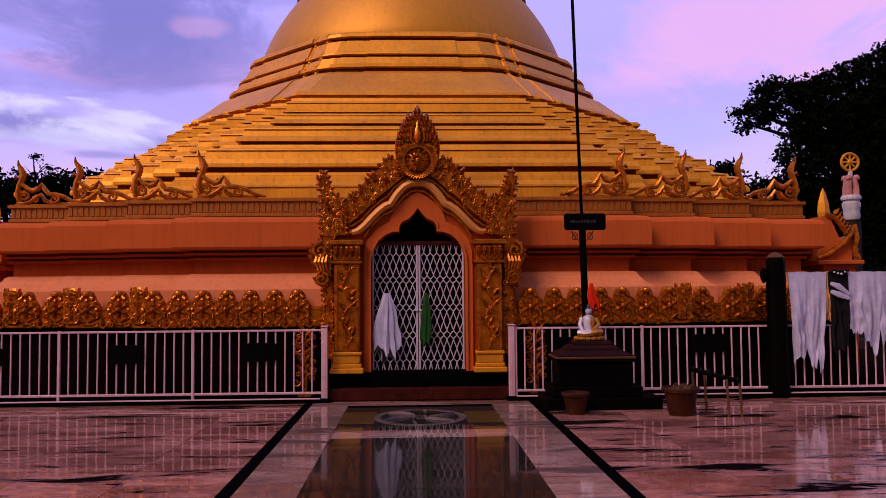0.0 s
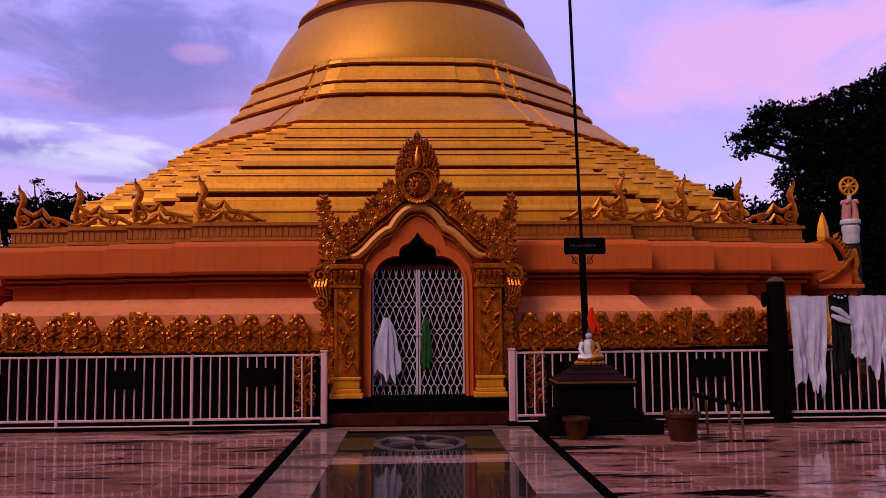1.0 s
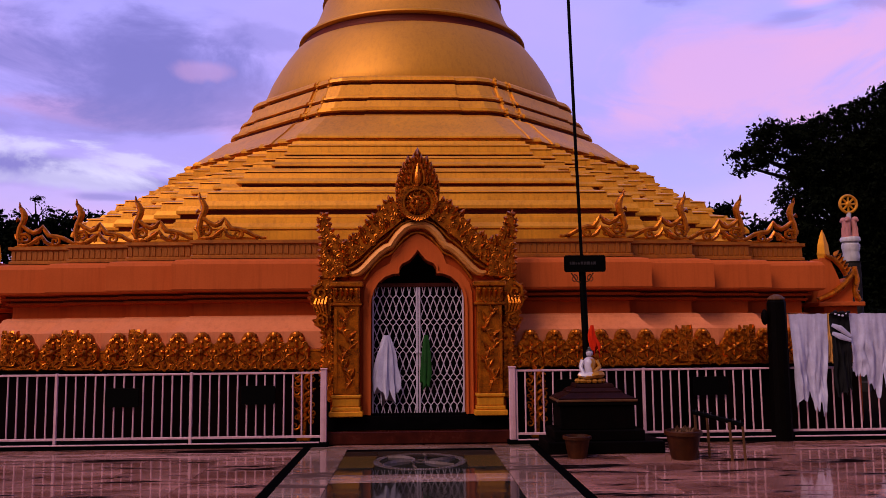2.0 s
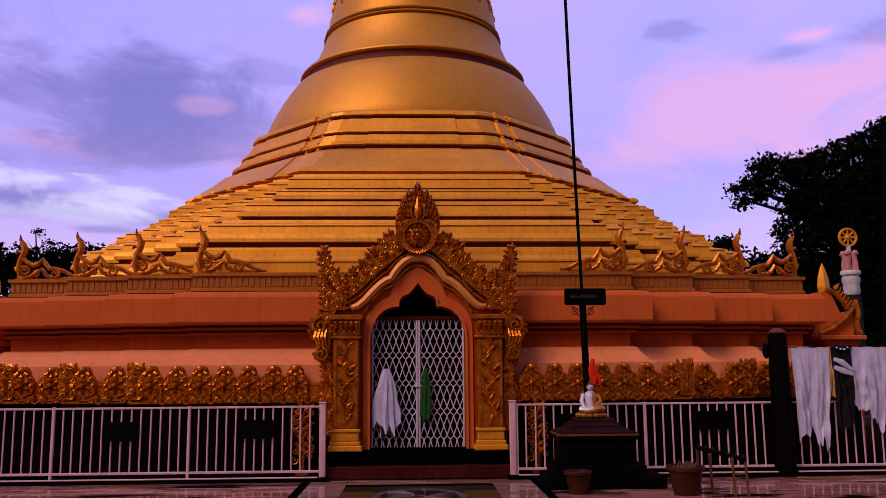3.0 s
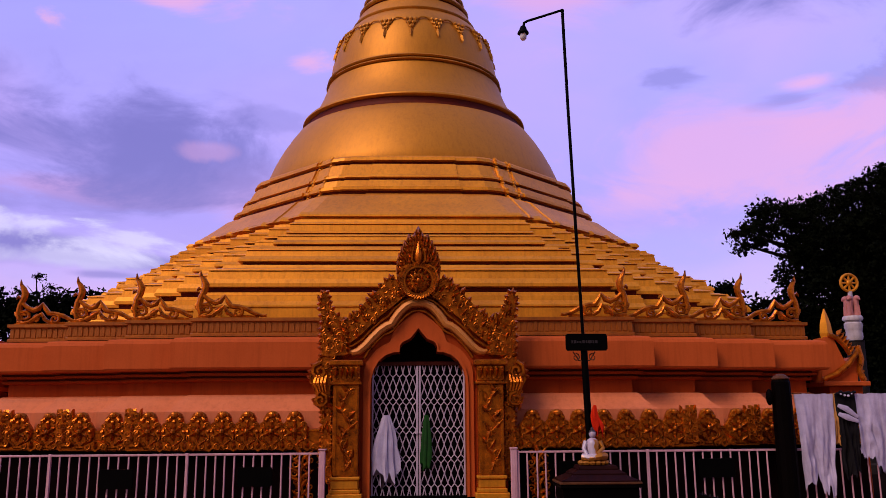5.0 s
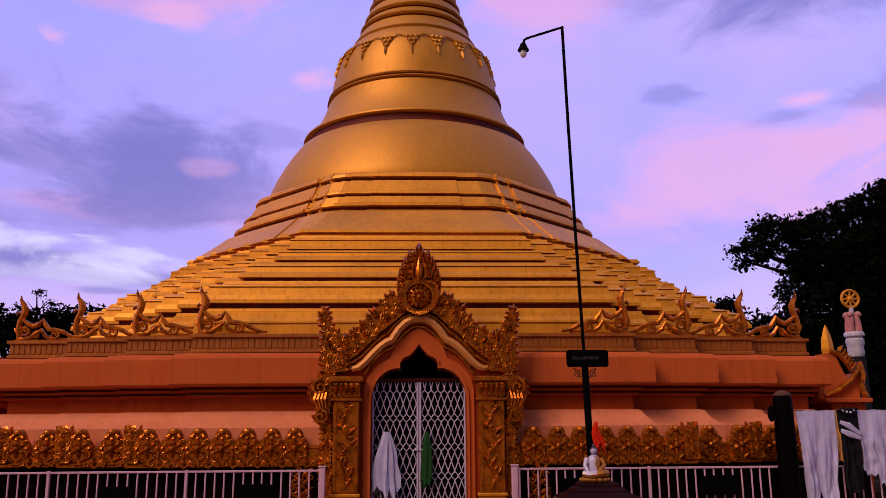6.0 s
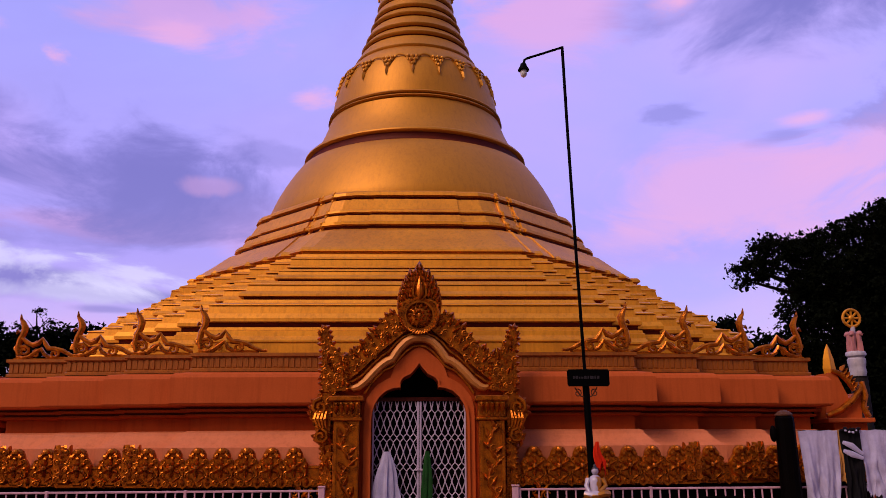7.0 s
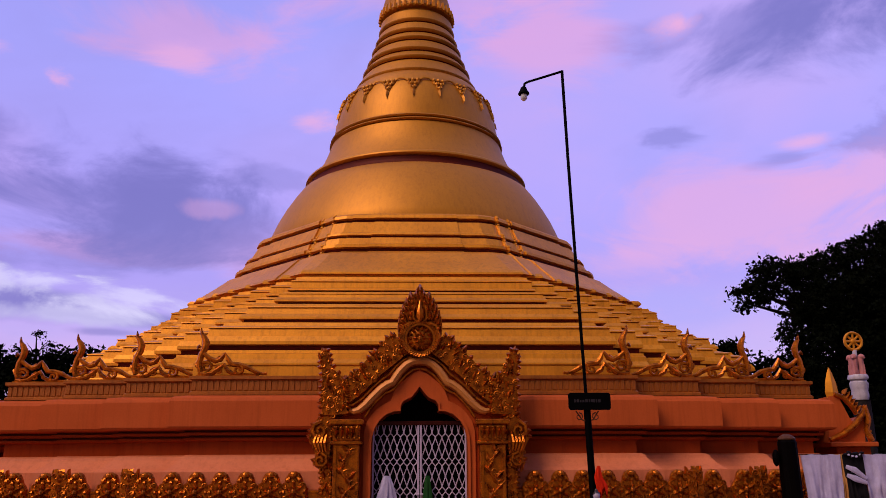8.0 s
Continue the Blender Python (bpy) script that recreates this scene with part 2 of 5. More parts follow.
def marble(name, base, vein, patch, scale=1.0, rough=(0.05, 0.22), gloss=0.6, soiled=0.0):
    """Polished marble, wet in patches, with drifting veins; every slab differs a little."""

    def build(g, b):
        co = g.add("ShaderNodeTexCoord").outputs["Object"]
        rnd = g.add("ShaderNodeObjectInfo").outputs["Random"]
        off = g.add("ShaderNodeVectorMath", i0=co, i1=g.add("ShaderNodeCombineXYZ", X=g.math("MULTIPLY", rnd, 37.0), Y=g.math("MULTIPLY", rnd, 91.0), Z=0.0).outputs[0]).outputs[0]
        lie = g.add("ShaderNodeMapping", Vector=off, Scale=(0.8, 2.4, 1.0), Rotation=(0, 0, 0.35)).outputs[0]
        big = g.noise(lie, 1.1 * scale, 6, 0.62, 1.2)
        v = g.noise(lie, 2.6 * scale, 7, 0.65, 2.2)
        line = g.ramp(g.math("ABSOLUTE", g.math("SUBTRACT", v, 0.5)), [(0.0, (1, 1, 1)), (0.05, (0, 0, 0))])
        col = g.mix(g.ramp(big, [(0.37, (0, 0, 0)), (0.60, (1, 1, 1))]), base, patch)
        col = g.mix(g.math("MULTIPLY", line, 0.5), col, vein)
        k = g.math("MULTIPLY_ADD", rnd, 0.35)
        g.put(k.node, "i2", 0.82)
        col = g.mix(1.0, col, g.add("ShaderNodeCombineColor", Red=k, Green=k, Blue=k).outputs[0], "MULTIPLY")
        place = g.add("ShaderNodeNewGeometry").outputs["Position"]
        long = g.add("ShaderNodeMapping", Vector=place, Scale=(0.30, 1.55, 1.0), Rotation=(0, 0, 0.05)).outputs[0]
        dirt = g.ramp(g.noise(long, 1.35, 8, 0.62, 0.5), [(0.555, (0, 0, 0)), (0.60, (1, 1, 1))])
        thin = g.add("ShaderNodeMapping", Vector=place, Scale=(0.8, 4.2, 1.0), Rotation=(0, 0, -0.04), Location=(4.0, 9.0, 0)).outputs[0]
        fine = g.ramp(g.noise(thin, 1.5, 7, 0.66, 0.6), [(0.56, (0, 0, 0)), (0.63, (1, 1, 1))])
        dirt = g.math("MAXIMUM", dirt, fine)
        col = g.mix(g.math("MULTIPLY", dirt, soiled), col, (0.006, 0.003, 0.003))
        g.put(b, "Base_Color", col)
        wet = g.ramp(g.noise(place, 0.55, 4, 0.6, 0.6), [(0.40, (rough[0],) * 3), (0.66, (rough[1],) * 3)])
        dull = g.math("MULTIPLY", dirt, min(1.0, soiled))
        g.put(b, "Roughness", g.mix(dull, wet, (0.6, 0.6, 0.6)))
        g.put(b, "Specular_IOR_Level", g.math("MULTIPLY", g.math("SUBTRACT", 1.0, dull), gloss))
        rip = g.noise(g.add("ShaderNodeMapping", Vector=co, Scale=(1.0, 0.6, 1.0)).outputs[0], 5.0, 3, 0.5)
        g.put(b, "Normal", g.add("ShaderNodeBump", Strength=0.05, Distance=0.02, Height=rip).outputs[0])

    return material(name, build)


MARBLE = marble("pinkish_floor_marble", (0.46, 0.195, 0.16), (0.05, 0.018, 0.014), (0.19, 0.066, 0.048), 0.7, (0.02, 0.10), 0.65, 1.0)
PALEMARBLE = marble("pale_floor_marble", (0.33, 0.20, 0.165), (0.10, 0.05, 0.04), (0.20, 0.10, 0.08), 1.0, (0.03, 0.14), 0.5, 0.7)
INLAY = marble("dull_inlay_marble", (0.15, 0.105, 0.10), (0.05, 0.03, 0.03), (0.09, 0.06, 0.055), 2.0, (0.05, 0.16), 0.3)
DARKMARBLE = marble("dark_green_floor_marble", (0.010, 0.009, 0.008), (0.026, 0.020, 0.016), (0.020, 0.016, 0.012), 1.0, (0.03, 0.09), 0.09)
TANMARBLE = marble("tan_floor_marble", (0.16, 0.085, 0.022), (0.07, 0.035, 0.012), (0.12, 0.062, 0.02), 1.0, (0.03, 0.12))


def gilt_marble(g, b):
    """White marble with gilding over one shoulder and round the seat."""
    co = g.add("ShaderNodeTexCoord").outputs["Object"]
    x, y, z = g.add("ShaderNodeSeparateXYZ", Vector=co).outputs
    wob = g.math("MULTIPLY", g.math("SUBTRACT", g.noise(co, 14, 3), 0.5), 0.12)
    robe = g.ramp(g.math("ADD", g.math("ADD", x, wob), 0.5), [(0.500, (0, 0, 0)), (0.515, (1, 1, 1))])
    body = g.ramp(z, [(0.335, (1, 1, 1)), (0.345, (0, 0, 0))])
    seat = g.ramp(g.math("ADD", z, wob), [(0.10, (1, 1, 1)), (0.12, (0, 0, 0))])
    m = g.math("MAXIMUM", g.math("MULTIPLY", robe, body), seat)
    hair = g.ramp(g.math("ADD", z, g.math("MULTIPLY", y, 0.5)), [(0.418, (0, 0, 0)), (0.426, (1, 1, 1))])
    skin = g.mix(hair, (0.40, 0.35, 0.43), (0.02, 0.012, 0.010))
    g.put(b, "Base_Color", g.mix(m, skin, (0.40, 0.16, 0.015)))
    g.put(b, "Metallic", g.math("MULTIPLY", m, 0.5))
    g.put(b, "Roughness", 0.38)


STATUE = material("gilt_white_marble", gilt_marble)


# ---- mesh helpers ----
def part(name, bm, mat, parent=None, label="", smooth=False):
    """Links a bmesh as one mesh object, under a thing or a part."""
    me = bpy.data.meshes.new(name)
    bm.to_mesh(me)
    bm.free()
    me.materials.append(mat)
    if smooth:
        for p in me.polygons:
            p.use_smooth = True
        me.set_sharp_from_angle(angle=radians(38))
    ob = new(name, me)
    if parent:
        ob.parent = parent
    if label:
        ob["label"] = label
    return ob


def again(ob, x=0.0, y=0.0, z=0.0, parent=None, **turn):
    """Another piece on the same mesh."""
    c = new(ob.name.split(".")[0], ob.data)
    c.matrix_basis = pose(x, y, z, **turn)
    c.parent = parent or ob.parent
    return c


def empty(name, x, y, z, label, category, group="", rz=0.0):
    e = new(name)
    e.empty_display_size = 0.1
    e.matrix_basis = pose(x, y, z, 0, 0, rz)
    return tagged(e, label, category, group)


def box(bm, x0, x1, y0, y1, z0, z1, bevel=0.0):
    v = [bm.verts.new(p) for p in ((x0, y0, z0), (x1, y0, z0), (x1, y1, z0), (x0, y1, z0), (x0, y0, z1), (x1, y0, z1), (x1, y1, z1), (x0, y1, z1))]
    fs = [bm.faces.new([v[i] for i in q]) for q in ((3, 2, 1, 0), (4, 5, 6, 7), (0, 1, 5, 4), (1, 2, 6, 5), (2, 3, 7, 6), (3, 0, 4, 7))]
    if bevel:
        bmesh.ops.bevel(bm, geom=list({e for f in fs for e in f.edges}), offset=bevel, segments=1, affect="EDGES")
    return bm


def boxed(*args, bevel=0.0):
    return box(bmesh.new(), *args, bevel=bevel)


def loft(rings, cap_top=True, cap_bottom=True, closed=True):
    """Skin over rings of equally many points."""
    bm = bmesh.new()
    vs = [[bm.verts.new(p) for p in r] for r in rings]
    n = len(rings[0])
    for a, b in zip(vs, vs[1:]):
        for i in range(n if closed else n - 1):
            j = (i + 1) % n
            bm.faces.new((a[i], a[j], b[j], b[i]))
    if closed and cap_bottom:
        bm.faces.new(vs[0][::-1])
    if closed and cap_top:
        bm.faces.new(vs[-1])
    bmesh.ops.recalc_face_normals(bm, faces=bm.faces[:])
    return bm


def lathe(profile, n=48, cx=0.0, cy=0.0):
    """Turned body from (radius, height) pairs."""
    return loft([[(cx + r * math.cos(2 * math.pi * i / n), cy + r * math.sin(2 * math.pi * i / n), z) for i in range(n)] for r, z in profile])


def tube(bm, pts, radii, n=6, flat=1.0):
    """Round bar along points; radii one or many; flat squeezes it along y."""
    pts = [Vector(p) for p in pts]
    if not isinstance(radii, (list, tuple)):
        radii = [radii] * len(pts)
    rings = []
    for i, p in enumerate(pts):
        d = (pts[min(i + 1, len(pts) - 1)] - pts[max(i - 1, 0)]).normalized()
        a = d.cross(Vector((0, 1, 0)))
        if a.length < 0.1:
            a = d.cross(Vector((1, 0, 0)))
        a.normalize()
        b = d.cross(a).normalized()
        r = radii[i]
        rings.append([bm.verts.new(p + a * (r * math.cos(2 * math.pi * k / n)) + b * (r * flat * math.sin(2 * math.pi * k / n))) for k in range(n)])
    for a, b in zip(rings, rings[1:]):
        for k in range(n):
            bm.faces.new((a[k], a[(k + 1) % n], b[(k + 1) % n], b[k]))
    bm.faces.new(rings[0][::-1])
    bm.faces.new(rings[-1])
    return bm


def prism(bm, outline, y0, y1, inset=0.0):
    """Plate with an outline in x and z, from y0 (front) to y1 (back); inset chamfers its front edge."""
    c = Vector((sum(p[0] for p in outline) / len(outline), sum(p[1] for p in outline) / len(outline)))
    rings = []
    if inset:
        rings.append([(p[0] + (c.x - p[0]) * inset, y0, p[1] + (c.y - p[1]) * inset) for p in outline])
        rings.append([(p[0], y0 + (y1 - y0) * 0.4, p[1]) for p in outline])
    else:
        rings.append([(p[0], y0, p[1]) for p in outline])
    rings.append([(p[0], y1, p[1]) for p in outline])
    vs = [[bm.verts.new(p) for p in r] for r in rings]
    n = len(outline)
    fs = []
    for a, b in zip(vs, vs[1:]):
        for i in range(n):
            fs.append(bm.faces.new((a[i], a[(i + 1) % n], b[(i + 1) % n], b[i])))
    fs.append(bm.faces.new(vs[0][::-1]))
    fs.append(bm.faces.new(vs[-1]))
    bmesh.ops.recalc_face_normals(bm, faces=fs)
    return bm


def blob(bm, x, y, z, rx, ry, rz, u=6, v=4):
    """Small rounded knob."""
    rows = [[bm.verts.new((x + rx * math.sin(math.pi * j / v) * math.cos(2 * math.pi * i / u), y + ry * math.sin(math.pi * j / v) * math.sin(2 * math.pi * i / u), z + rz * math.cos(math.pi * j / v))) for i in range(u)] for j in range(1, v)]
    top, low = bm.verts.new((x, y, z + rz)), bm.verts.new((x, y, z - rz))
    for i in range(u):
        k = (i + 1) % u
        bm.faces.new((top, rows[0][i], rows[0][k]))
        bm.faces.new((low, rows[-1][k], rows[-1][i]))
        for a, b in zip(rows, rows[1:]):
            bm.faces.new((a[i], b[i], b[k], a[k]))


def scroll(bm, x, y, z, r, turn=1, start=0.0, thick=0.2, rounds=1.4, n=5):
    """Spiral curl in the x-z plane."""
    pts, rad = [], []
    steps = 11
    for i in range(steps):
        f = i / (steps - 1)
        a = start + turn * f * rounds * 2 * math.pi
        q = r * (1 - 0.82 * f)
        pts.append((x + q * math.cos(a), y - 0.25 * r * f, z + q * math.sin(a)))
        rad.append(r * thick * (1.0 - 0.35 * f))
    tube(bm, pts, rad, n)


def leaf_tip(bm, x, y, z, ang, length, width, lift=0.3):
    """Pointed leaf in relief, rising to a ridge; ang from the x axis in radians."""
    ca, sa = math.cos(ang), math.sin(ang)

    def at(u, v, h):
        return bm.verts.new((x + ca * u - sa * v, y - h, z + sa * u + ca * v))

    base = at(0, 0, lift * width)
    lo = [at(length * u, -width * w, 0) for u, w in ((0.05, 0.3), (0.35, 0.5), (0.7, 0.33))]
    hi = [at(length * u, width * w, 0) for u, w in ((0.05, 0.3), (0.35, 0.5), (0.7, 0.33))]
    mid = [at(length * u, 0, lift * width * h) for u, h in ((0.35, 1.5), (0.7, 1.2))]
    tip = at(length, 0, lift * width * 0.9)
    for s, flip in ((lo, False), (hi, True)):
        for f in ((base, s[0], s[1], mid[0]), (mid[0], s[1], s[2], mid[1]), (mid[1], s[2], tip)):
            bm.faces.new(f[::-1] if flip else f)


# ---- the stupa: redented base, octagonal terraces, bell and spire ----
CX, CY = -0.05, 20.6
BAYS = [(3.48, 7.60), (4.58, 7.30), (5.64, 7.00), (6.70, 6.70)]


def frieze_plan(off):
    return base_plan(off, FRIEZE_BAYS)


def base_plan(off, bays=BAYS):
    """Redented square: half widths and distances of the bays, pushed out by off."""
    q = []
    for i, (w, r) in enumerate(bays):
        q.append((w + off, r + off))
        if i + 1 < len(bays):
            q.append((w + off, bays[i + 1][1] + off))
    q += [(b, a) for a, b in q[-2::-1]]
    out = []
    for k in range(4):
        c, s = round(math.cos(k * math.pi / 2)), round(math.sin(k * math.pi / 2))
        out += [(c * x + s * y, -s * x + c * y) for x, y in q]
    return out


def terrace_plan(r, steps=7):
    """Octagon whose slanting sides go in small redents; the front widens towards the foot."""
    w = r * (0.40 if r < 5.9 else 0.40 + 0.068 * min(1.0, (r - 5.9) / 1.1))
    q = [(w, r)]
    for i in range(steps):
        a = (i + 1) / steps
        q.append((w + (r - w) * (i + 0.30) / steps, r - (r - w) * i / steps))
        q.append((w + (r - w) * (i + 0.30) / steps, r - (r - w) * a))
    q.append((r, w))
    out = []
    for k in range(4):
        c, s = round(math.cos(k * math.pi / 2)), round(math.sin(k * math.pi / 2))
        out += [(c * x + s * y, -s * x + c * y) for x, y in q]
    return out


def rings_of(plan, profile):
    return [[(x, y, z) for x, y in plan(o)] for o, z in profile]


stupa = empty("stupa", CX, CY, 0, "golden bell-shaped stupa on an orange redented base", "stupa")
FRIEZE_BAYS = [(4.20, 8.05), (5.30, 7.75), (6.36, 7.45), (7.40, 7.40)]
part("plinth", loft(rings_of(frieze_plan, [(-0.14, 0.0), (-0.14, 1.10)])), SHADEPLINTH, stupa, "dark red plinth below the lotus frieze, shade painted in")
part("frieze_band", loft(rings_of(frieze_plan, [(-0.05, 1.07), (0.0, 1.09), (0.0, 1.14), (-0.04, 1.17), (-0.04, 1.34), (-0.02, 1.35), (-0.02, 1.38), (-0.14, 1.39)])), ORNATE, stupa, "gilded band behind the lotus leaves")
part("apron", loft(rings_of(base_plan, [(0.27, 1.30), (0.26, 1.65), (0.19, 1.70), (0.13, 1.76), (0.07, 1.83), (0.05, 1.875), (0.0, 1.90)])), APRON, stupa, "pale orange flared apron")
part("wall", loft(rings_of(base_plan, [(-0.05, 1.90), (-0.05, 2.10), (0.0, 2.105), (0.03, 2.12), (0.03, 2.15), (-0.03, 2.155), (-0.03, 2.185), (0.085, 2.19), (0.095, 2.225), (0.03, 2.23), (0.03, 2.26), (0.15, 2.265)])), WALL, stupa, "orange painted wall with stepped mouldings")
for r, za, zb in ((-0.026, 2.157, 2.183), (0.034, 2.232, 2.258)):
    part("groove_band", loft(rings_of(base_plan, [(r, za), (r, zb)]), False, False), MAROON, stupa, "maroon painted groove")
part("cornice", loft(rings_of(base_plan, [(0.15, 2.265), (0.225, 2.28), (0.245, 2.31), (0.245, 2.69), (0.22, 2.74), (0.19, 2.76), (0.02, 2.79)])), CREAM, stupa, "broad orange cornice")
part("parapet", loft(rings_of(base_plan, [(0.02, 2.80), (0.02, 2.84), (-0.01, 2.86), (-0.01, 3.02), (0.03, 3.04), (0.03, 3.09), (-0.25, 3.10)])), BAND, stupa, "gilded fluted parapet")

LEVELS = [(7.28, 3.09), (7.07, 3.80), (6.50, 4.285), (5.90, 4.70), (5.54, 4.95), (5.12, 5.41)]


def terrace(low, high):
    """One stage: a lower face, a sloping shoulder, an upper face, a groove and a lip."""
    (r0, z0), (r1, z1) = low, high
    d, h = r0 - r1, z1 - z0
    prof = [(r0 - 0.02, z0 - 0.01), (r0 - 0.12 * d, z0), (r0 - 0.17 * d, z0 + 0.27 * h), (r0 - 0.17 * d - 0.03, z0 + 0.275 * h), (r0 - 0.17 * d - 0.03, z0 + 0.30 * h), (r0 - 0.14 * d, z0 + 0.31 * h), (r0 - 0.15 * d, z0 + 0.35 * h), (r0 - 0.50 * d, z0 + 0.46 * h), (r0 - 0.56 * d, z0 + 0.575 * h)]
    prof += [(r1 + 0.055, z0 + 0.60 * h), (r1 + 0.045, z0 + 0.665 * h), (r1 - 0.05, z0 + 0.675 * h), (r1 - 0.05, z0 + 0.79 * h)]
    prof += [(r1 + 0.05, z0 + 0.80 * h), (r1 + 0.045, z0 + 0.88 * h), (r1 - 0.01, z1), (r1 - 0.4, z1 + 0.005)]
    return loft(rings_of(terrace_plan, prof))


for low, high in zip(LEVELS, LEVELS[1:]):
    part("terrace", terrace(low, high), GOLD, stupa)
    rise = high[1] - low[1]
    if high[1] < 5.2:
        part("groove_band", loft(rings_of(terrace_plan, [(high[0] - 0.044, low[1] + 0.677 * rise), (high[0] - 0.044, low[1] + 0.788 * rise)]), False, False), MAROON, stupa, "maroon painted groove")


def octagon_plan(r):
    """Octagon with a small double notch at every corner."""
    w = 0.414 * r
    k, d = 0.24, 0.045
    out = []
    for i in range(8):
        a = -i * math.pi / 4
        c, s = math.cos(a), math.sin(a)
        for x, y in ((-w + k, r), (-w * 0.55, r), (-w * 0.55, r + d), (w * 0.55, r + d), (w * 0.55, r), (w - k, r), (w - k, r - d), (w - 0.10, r - d)):
            out.append((c * x - s * y, s * x + c * y))
    return out


OCT = [(5.10, 5.36), (5.05, 5.42), (4.72, 5.68), (4.44, 5.92), (4.27, 6.00), (4.17, 6.012), (4.17, 6.088), (4.26, 6.10), (4.25, 6.165), (4.15, 6.20), (4.08, 6.345), (4.00, 6.357), (4.00, 6.405), (4.06, 6.42), (4.04, 6.47), (3.97, 6.50), (3.83, 6.765), (3.71, 6.775), (3.71, 6.848), (3.82, 6.86), (3.80, 6.93), (3.76, 6.97), (3.3, 7.02)]
part("octagon", loft(rings_of(octagon_plan, OCT)), GOLD, stupa, "octagonal gilded drum with three ledges")

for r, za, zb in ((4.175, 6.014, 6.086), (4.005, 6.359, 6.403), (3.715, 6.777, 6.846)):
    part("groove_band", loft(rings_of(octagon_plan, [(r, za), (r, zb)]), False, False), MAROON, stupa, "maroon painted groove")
BELLP = [(3.74, 6.95), (3.74, 7.05), (3.69, 7.22), (3.55, 7.56), (3.36, 7.92), (3.16, 8.24), (3.00, 8.46), (2.94, 8.50), (2.76, 8.515), (2.72, 8.70)]
part("bell", lathe(BELLP, 72), BELL, stupa, "smooth golden bell", smooth=True)
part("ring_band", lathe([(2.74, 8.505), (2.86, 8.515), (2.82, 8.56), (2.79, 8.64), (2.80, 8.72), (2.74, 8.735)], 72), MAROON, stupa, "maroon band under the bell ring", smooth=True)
part("bell_ring", lathe([(2.72, 8.715), (2.84, 8.735), (2.875, 8.77), (2.87, 8.81), (2.83, 8.85), (2.74, 8.88), (2.6, 8.90)], 72), BELL, stupa, smooth=True)
part("bell_waist", lathe([(2.72, 8.86), (2.60, 9.05), (2.48, 9.24), (2.38, 9.46), (2.30, 9.68), (2.25, 9.83), (2.16, 9.85), (2.16, 9.9)], 72), BELL, stupa, smooth=True)
part("bell_ring", lathe([(2.15, 9.85), (2.27, 9.865), (2.295, 9.89), (2.27, 9.92), (2.18, 9.93), (2.18, 9.96), (2.25, 9.97), (2.27, 10.0), (2.24, 10.035), (2.1, 10.05)], 72), BELL, stupa, smooth=True)
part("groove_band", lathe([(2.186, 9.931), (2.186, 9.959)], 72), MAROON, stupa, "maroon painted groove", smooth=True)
part("bell_shoulder", lathe([(2.2, 10.03), (2.17, 10.25), (2.10, 10.60), (2.03, 10.85), (1.95, 11.05), (1.86, 11.21), (1.75, 11.37), (1.63, 11.49), (1.5, 11.52)], 72), BELL, stupa, "golden shoulder with hanging leaf pendants", smooth=True)
SPIRE = [(1.63, 11.52), (1.45, 11.98), (1.335, 12.28), (1.215, 12.66), (1.12, 12.95), (1.035, 13.30), (0.97, 13.72)]
for (ra, za), (rb, zb) in zip(SPIRE, SPIRE[1:]):
    part("spire_ring", lathe([(ra - 0.16, za - 0.06), (ra - 0.03, za - 0.03), (ra + 0.005, za), (ra + 0.015, za + 0.04), (ra - 0.015, za + 0.075), (rb + 0.02, zb - 0.13), (rb - 0.03, zb - 0.075), (rb - 0.10, zb - 0.05), (rb - 0.10, zb + 0.01)], 56), BELL, stupa, smooth=True)
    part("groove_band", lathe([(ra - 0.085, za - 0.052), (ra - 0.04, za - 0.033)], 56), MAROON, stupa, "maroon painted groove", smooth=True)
r0, z0 = SPIRE[-1]
part("spire_top", lathe([(r0 - 0.1, z0), (r0 + 0.02, z0 + 0.02), (r0 + 0.04, z0 + 0.08), (r0, z0 + 0.14), (r0 - 0.08, z0 + 0.35), (r0 - 0.04, z0 + 0.5), (0.55, 15.6), (0.38, 16.6), (0.16, 17.8), (0.03, 18.6)], 40), BELL, stupa, smooth=True)


def cut(ob, cutter):
    """Cuts an opening through a part."""
    mod = ob.modifiers.new("cut", "BOOLEAN")
    mod.object, mod.operation, mod.solver = cutter, "DIFFERENCE", "EXACT"
    bpy.context.view_layer.update()
    me = bpy.data.meshes.new_from_object(ob.evaluated_get(bpy.context.evaluated_depsgraph_get()))
    ob.modifiers.clear()
    ob.data = me


cutter = new("cutter", bpy.data.meshes.new("cutter"))
bm = boxed(-0.80, 0.80, 12.0, 16.0, 0.20, 2.95)
bm.to_mesh(cutter.data)
bm.free()
for ob in list(stupa.children):
    if ob.name.split(".")[0] in ("plinth", "frieze_band", "apron", "wall", "cornice", "parapet") or (ob.name.startswith("groove_band") and max(v.co.z for v in ob.data.vertices) < 3):
        cut(ob, cutter)
bpy.data.objects.remove(cutter)

# ridges that run down beside the corners of the octagonal drum
for sign in (-1, 1):
    for k in (0.26, 0.64):
        bm = bmesh.new()
        for j in range(3, len(OCT) - 2):
            (ra, za), (rb, zb) = OCT[j], OCT[j + 1]
            pts = []
            for r, z in ((ra, za), (rb, zb)):
                pts.append((sign * (0.414 * r + k * 0.707), -(r - k * 0.707) + 0.01, z))
            tube(bm, pts, 0.016, 6)
            blob(bm, pts[1][0], pts[1][1] - 0.005, pts[1][2], 0.036, 0.036, 0.04)
        part("corner_ridge", bm, GOLD, stupa)

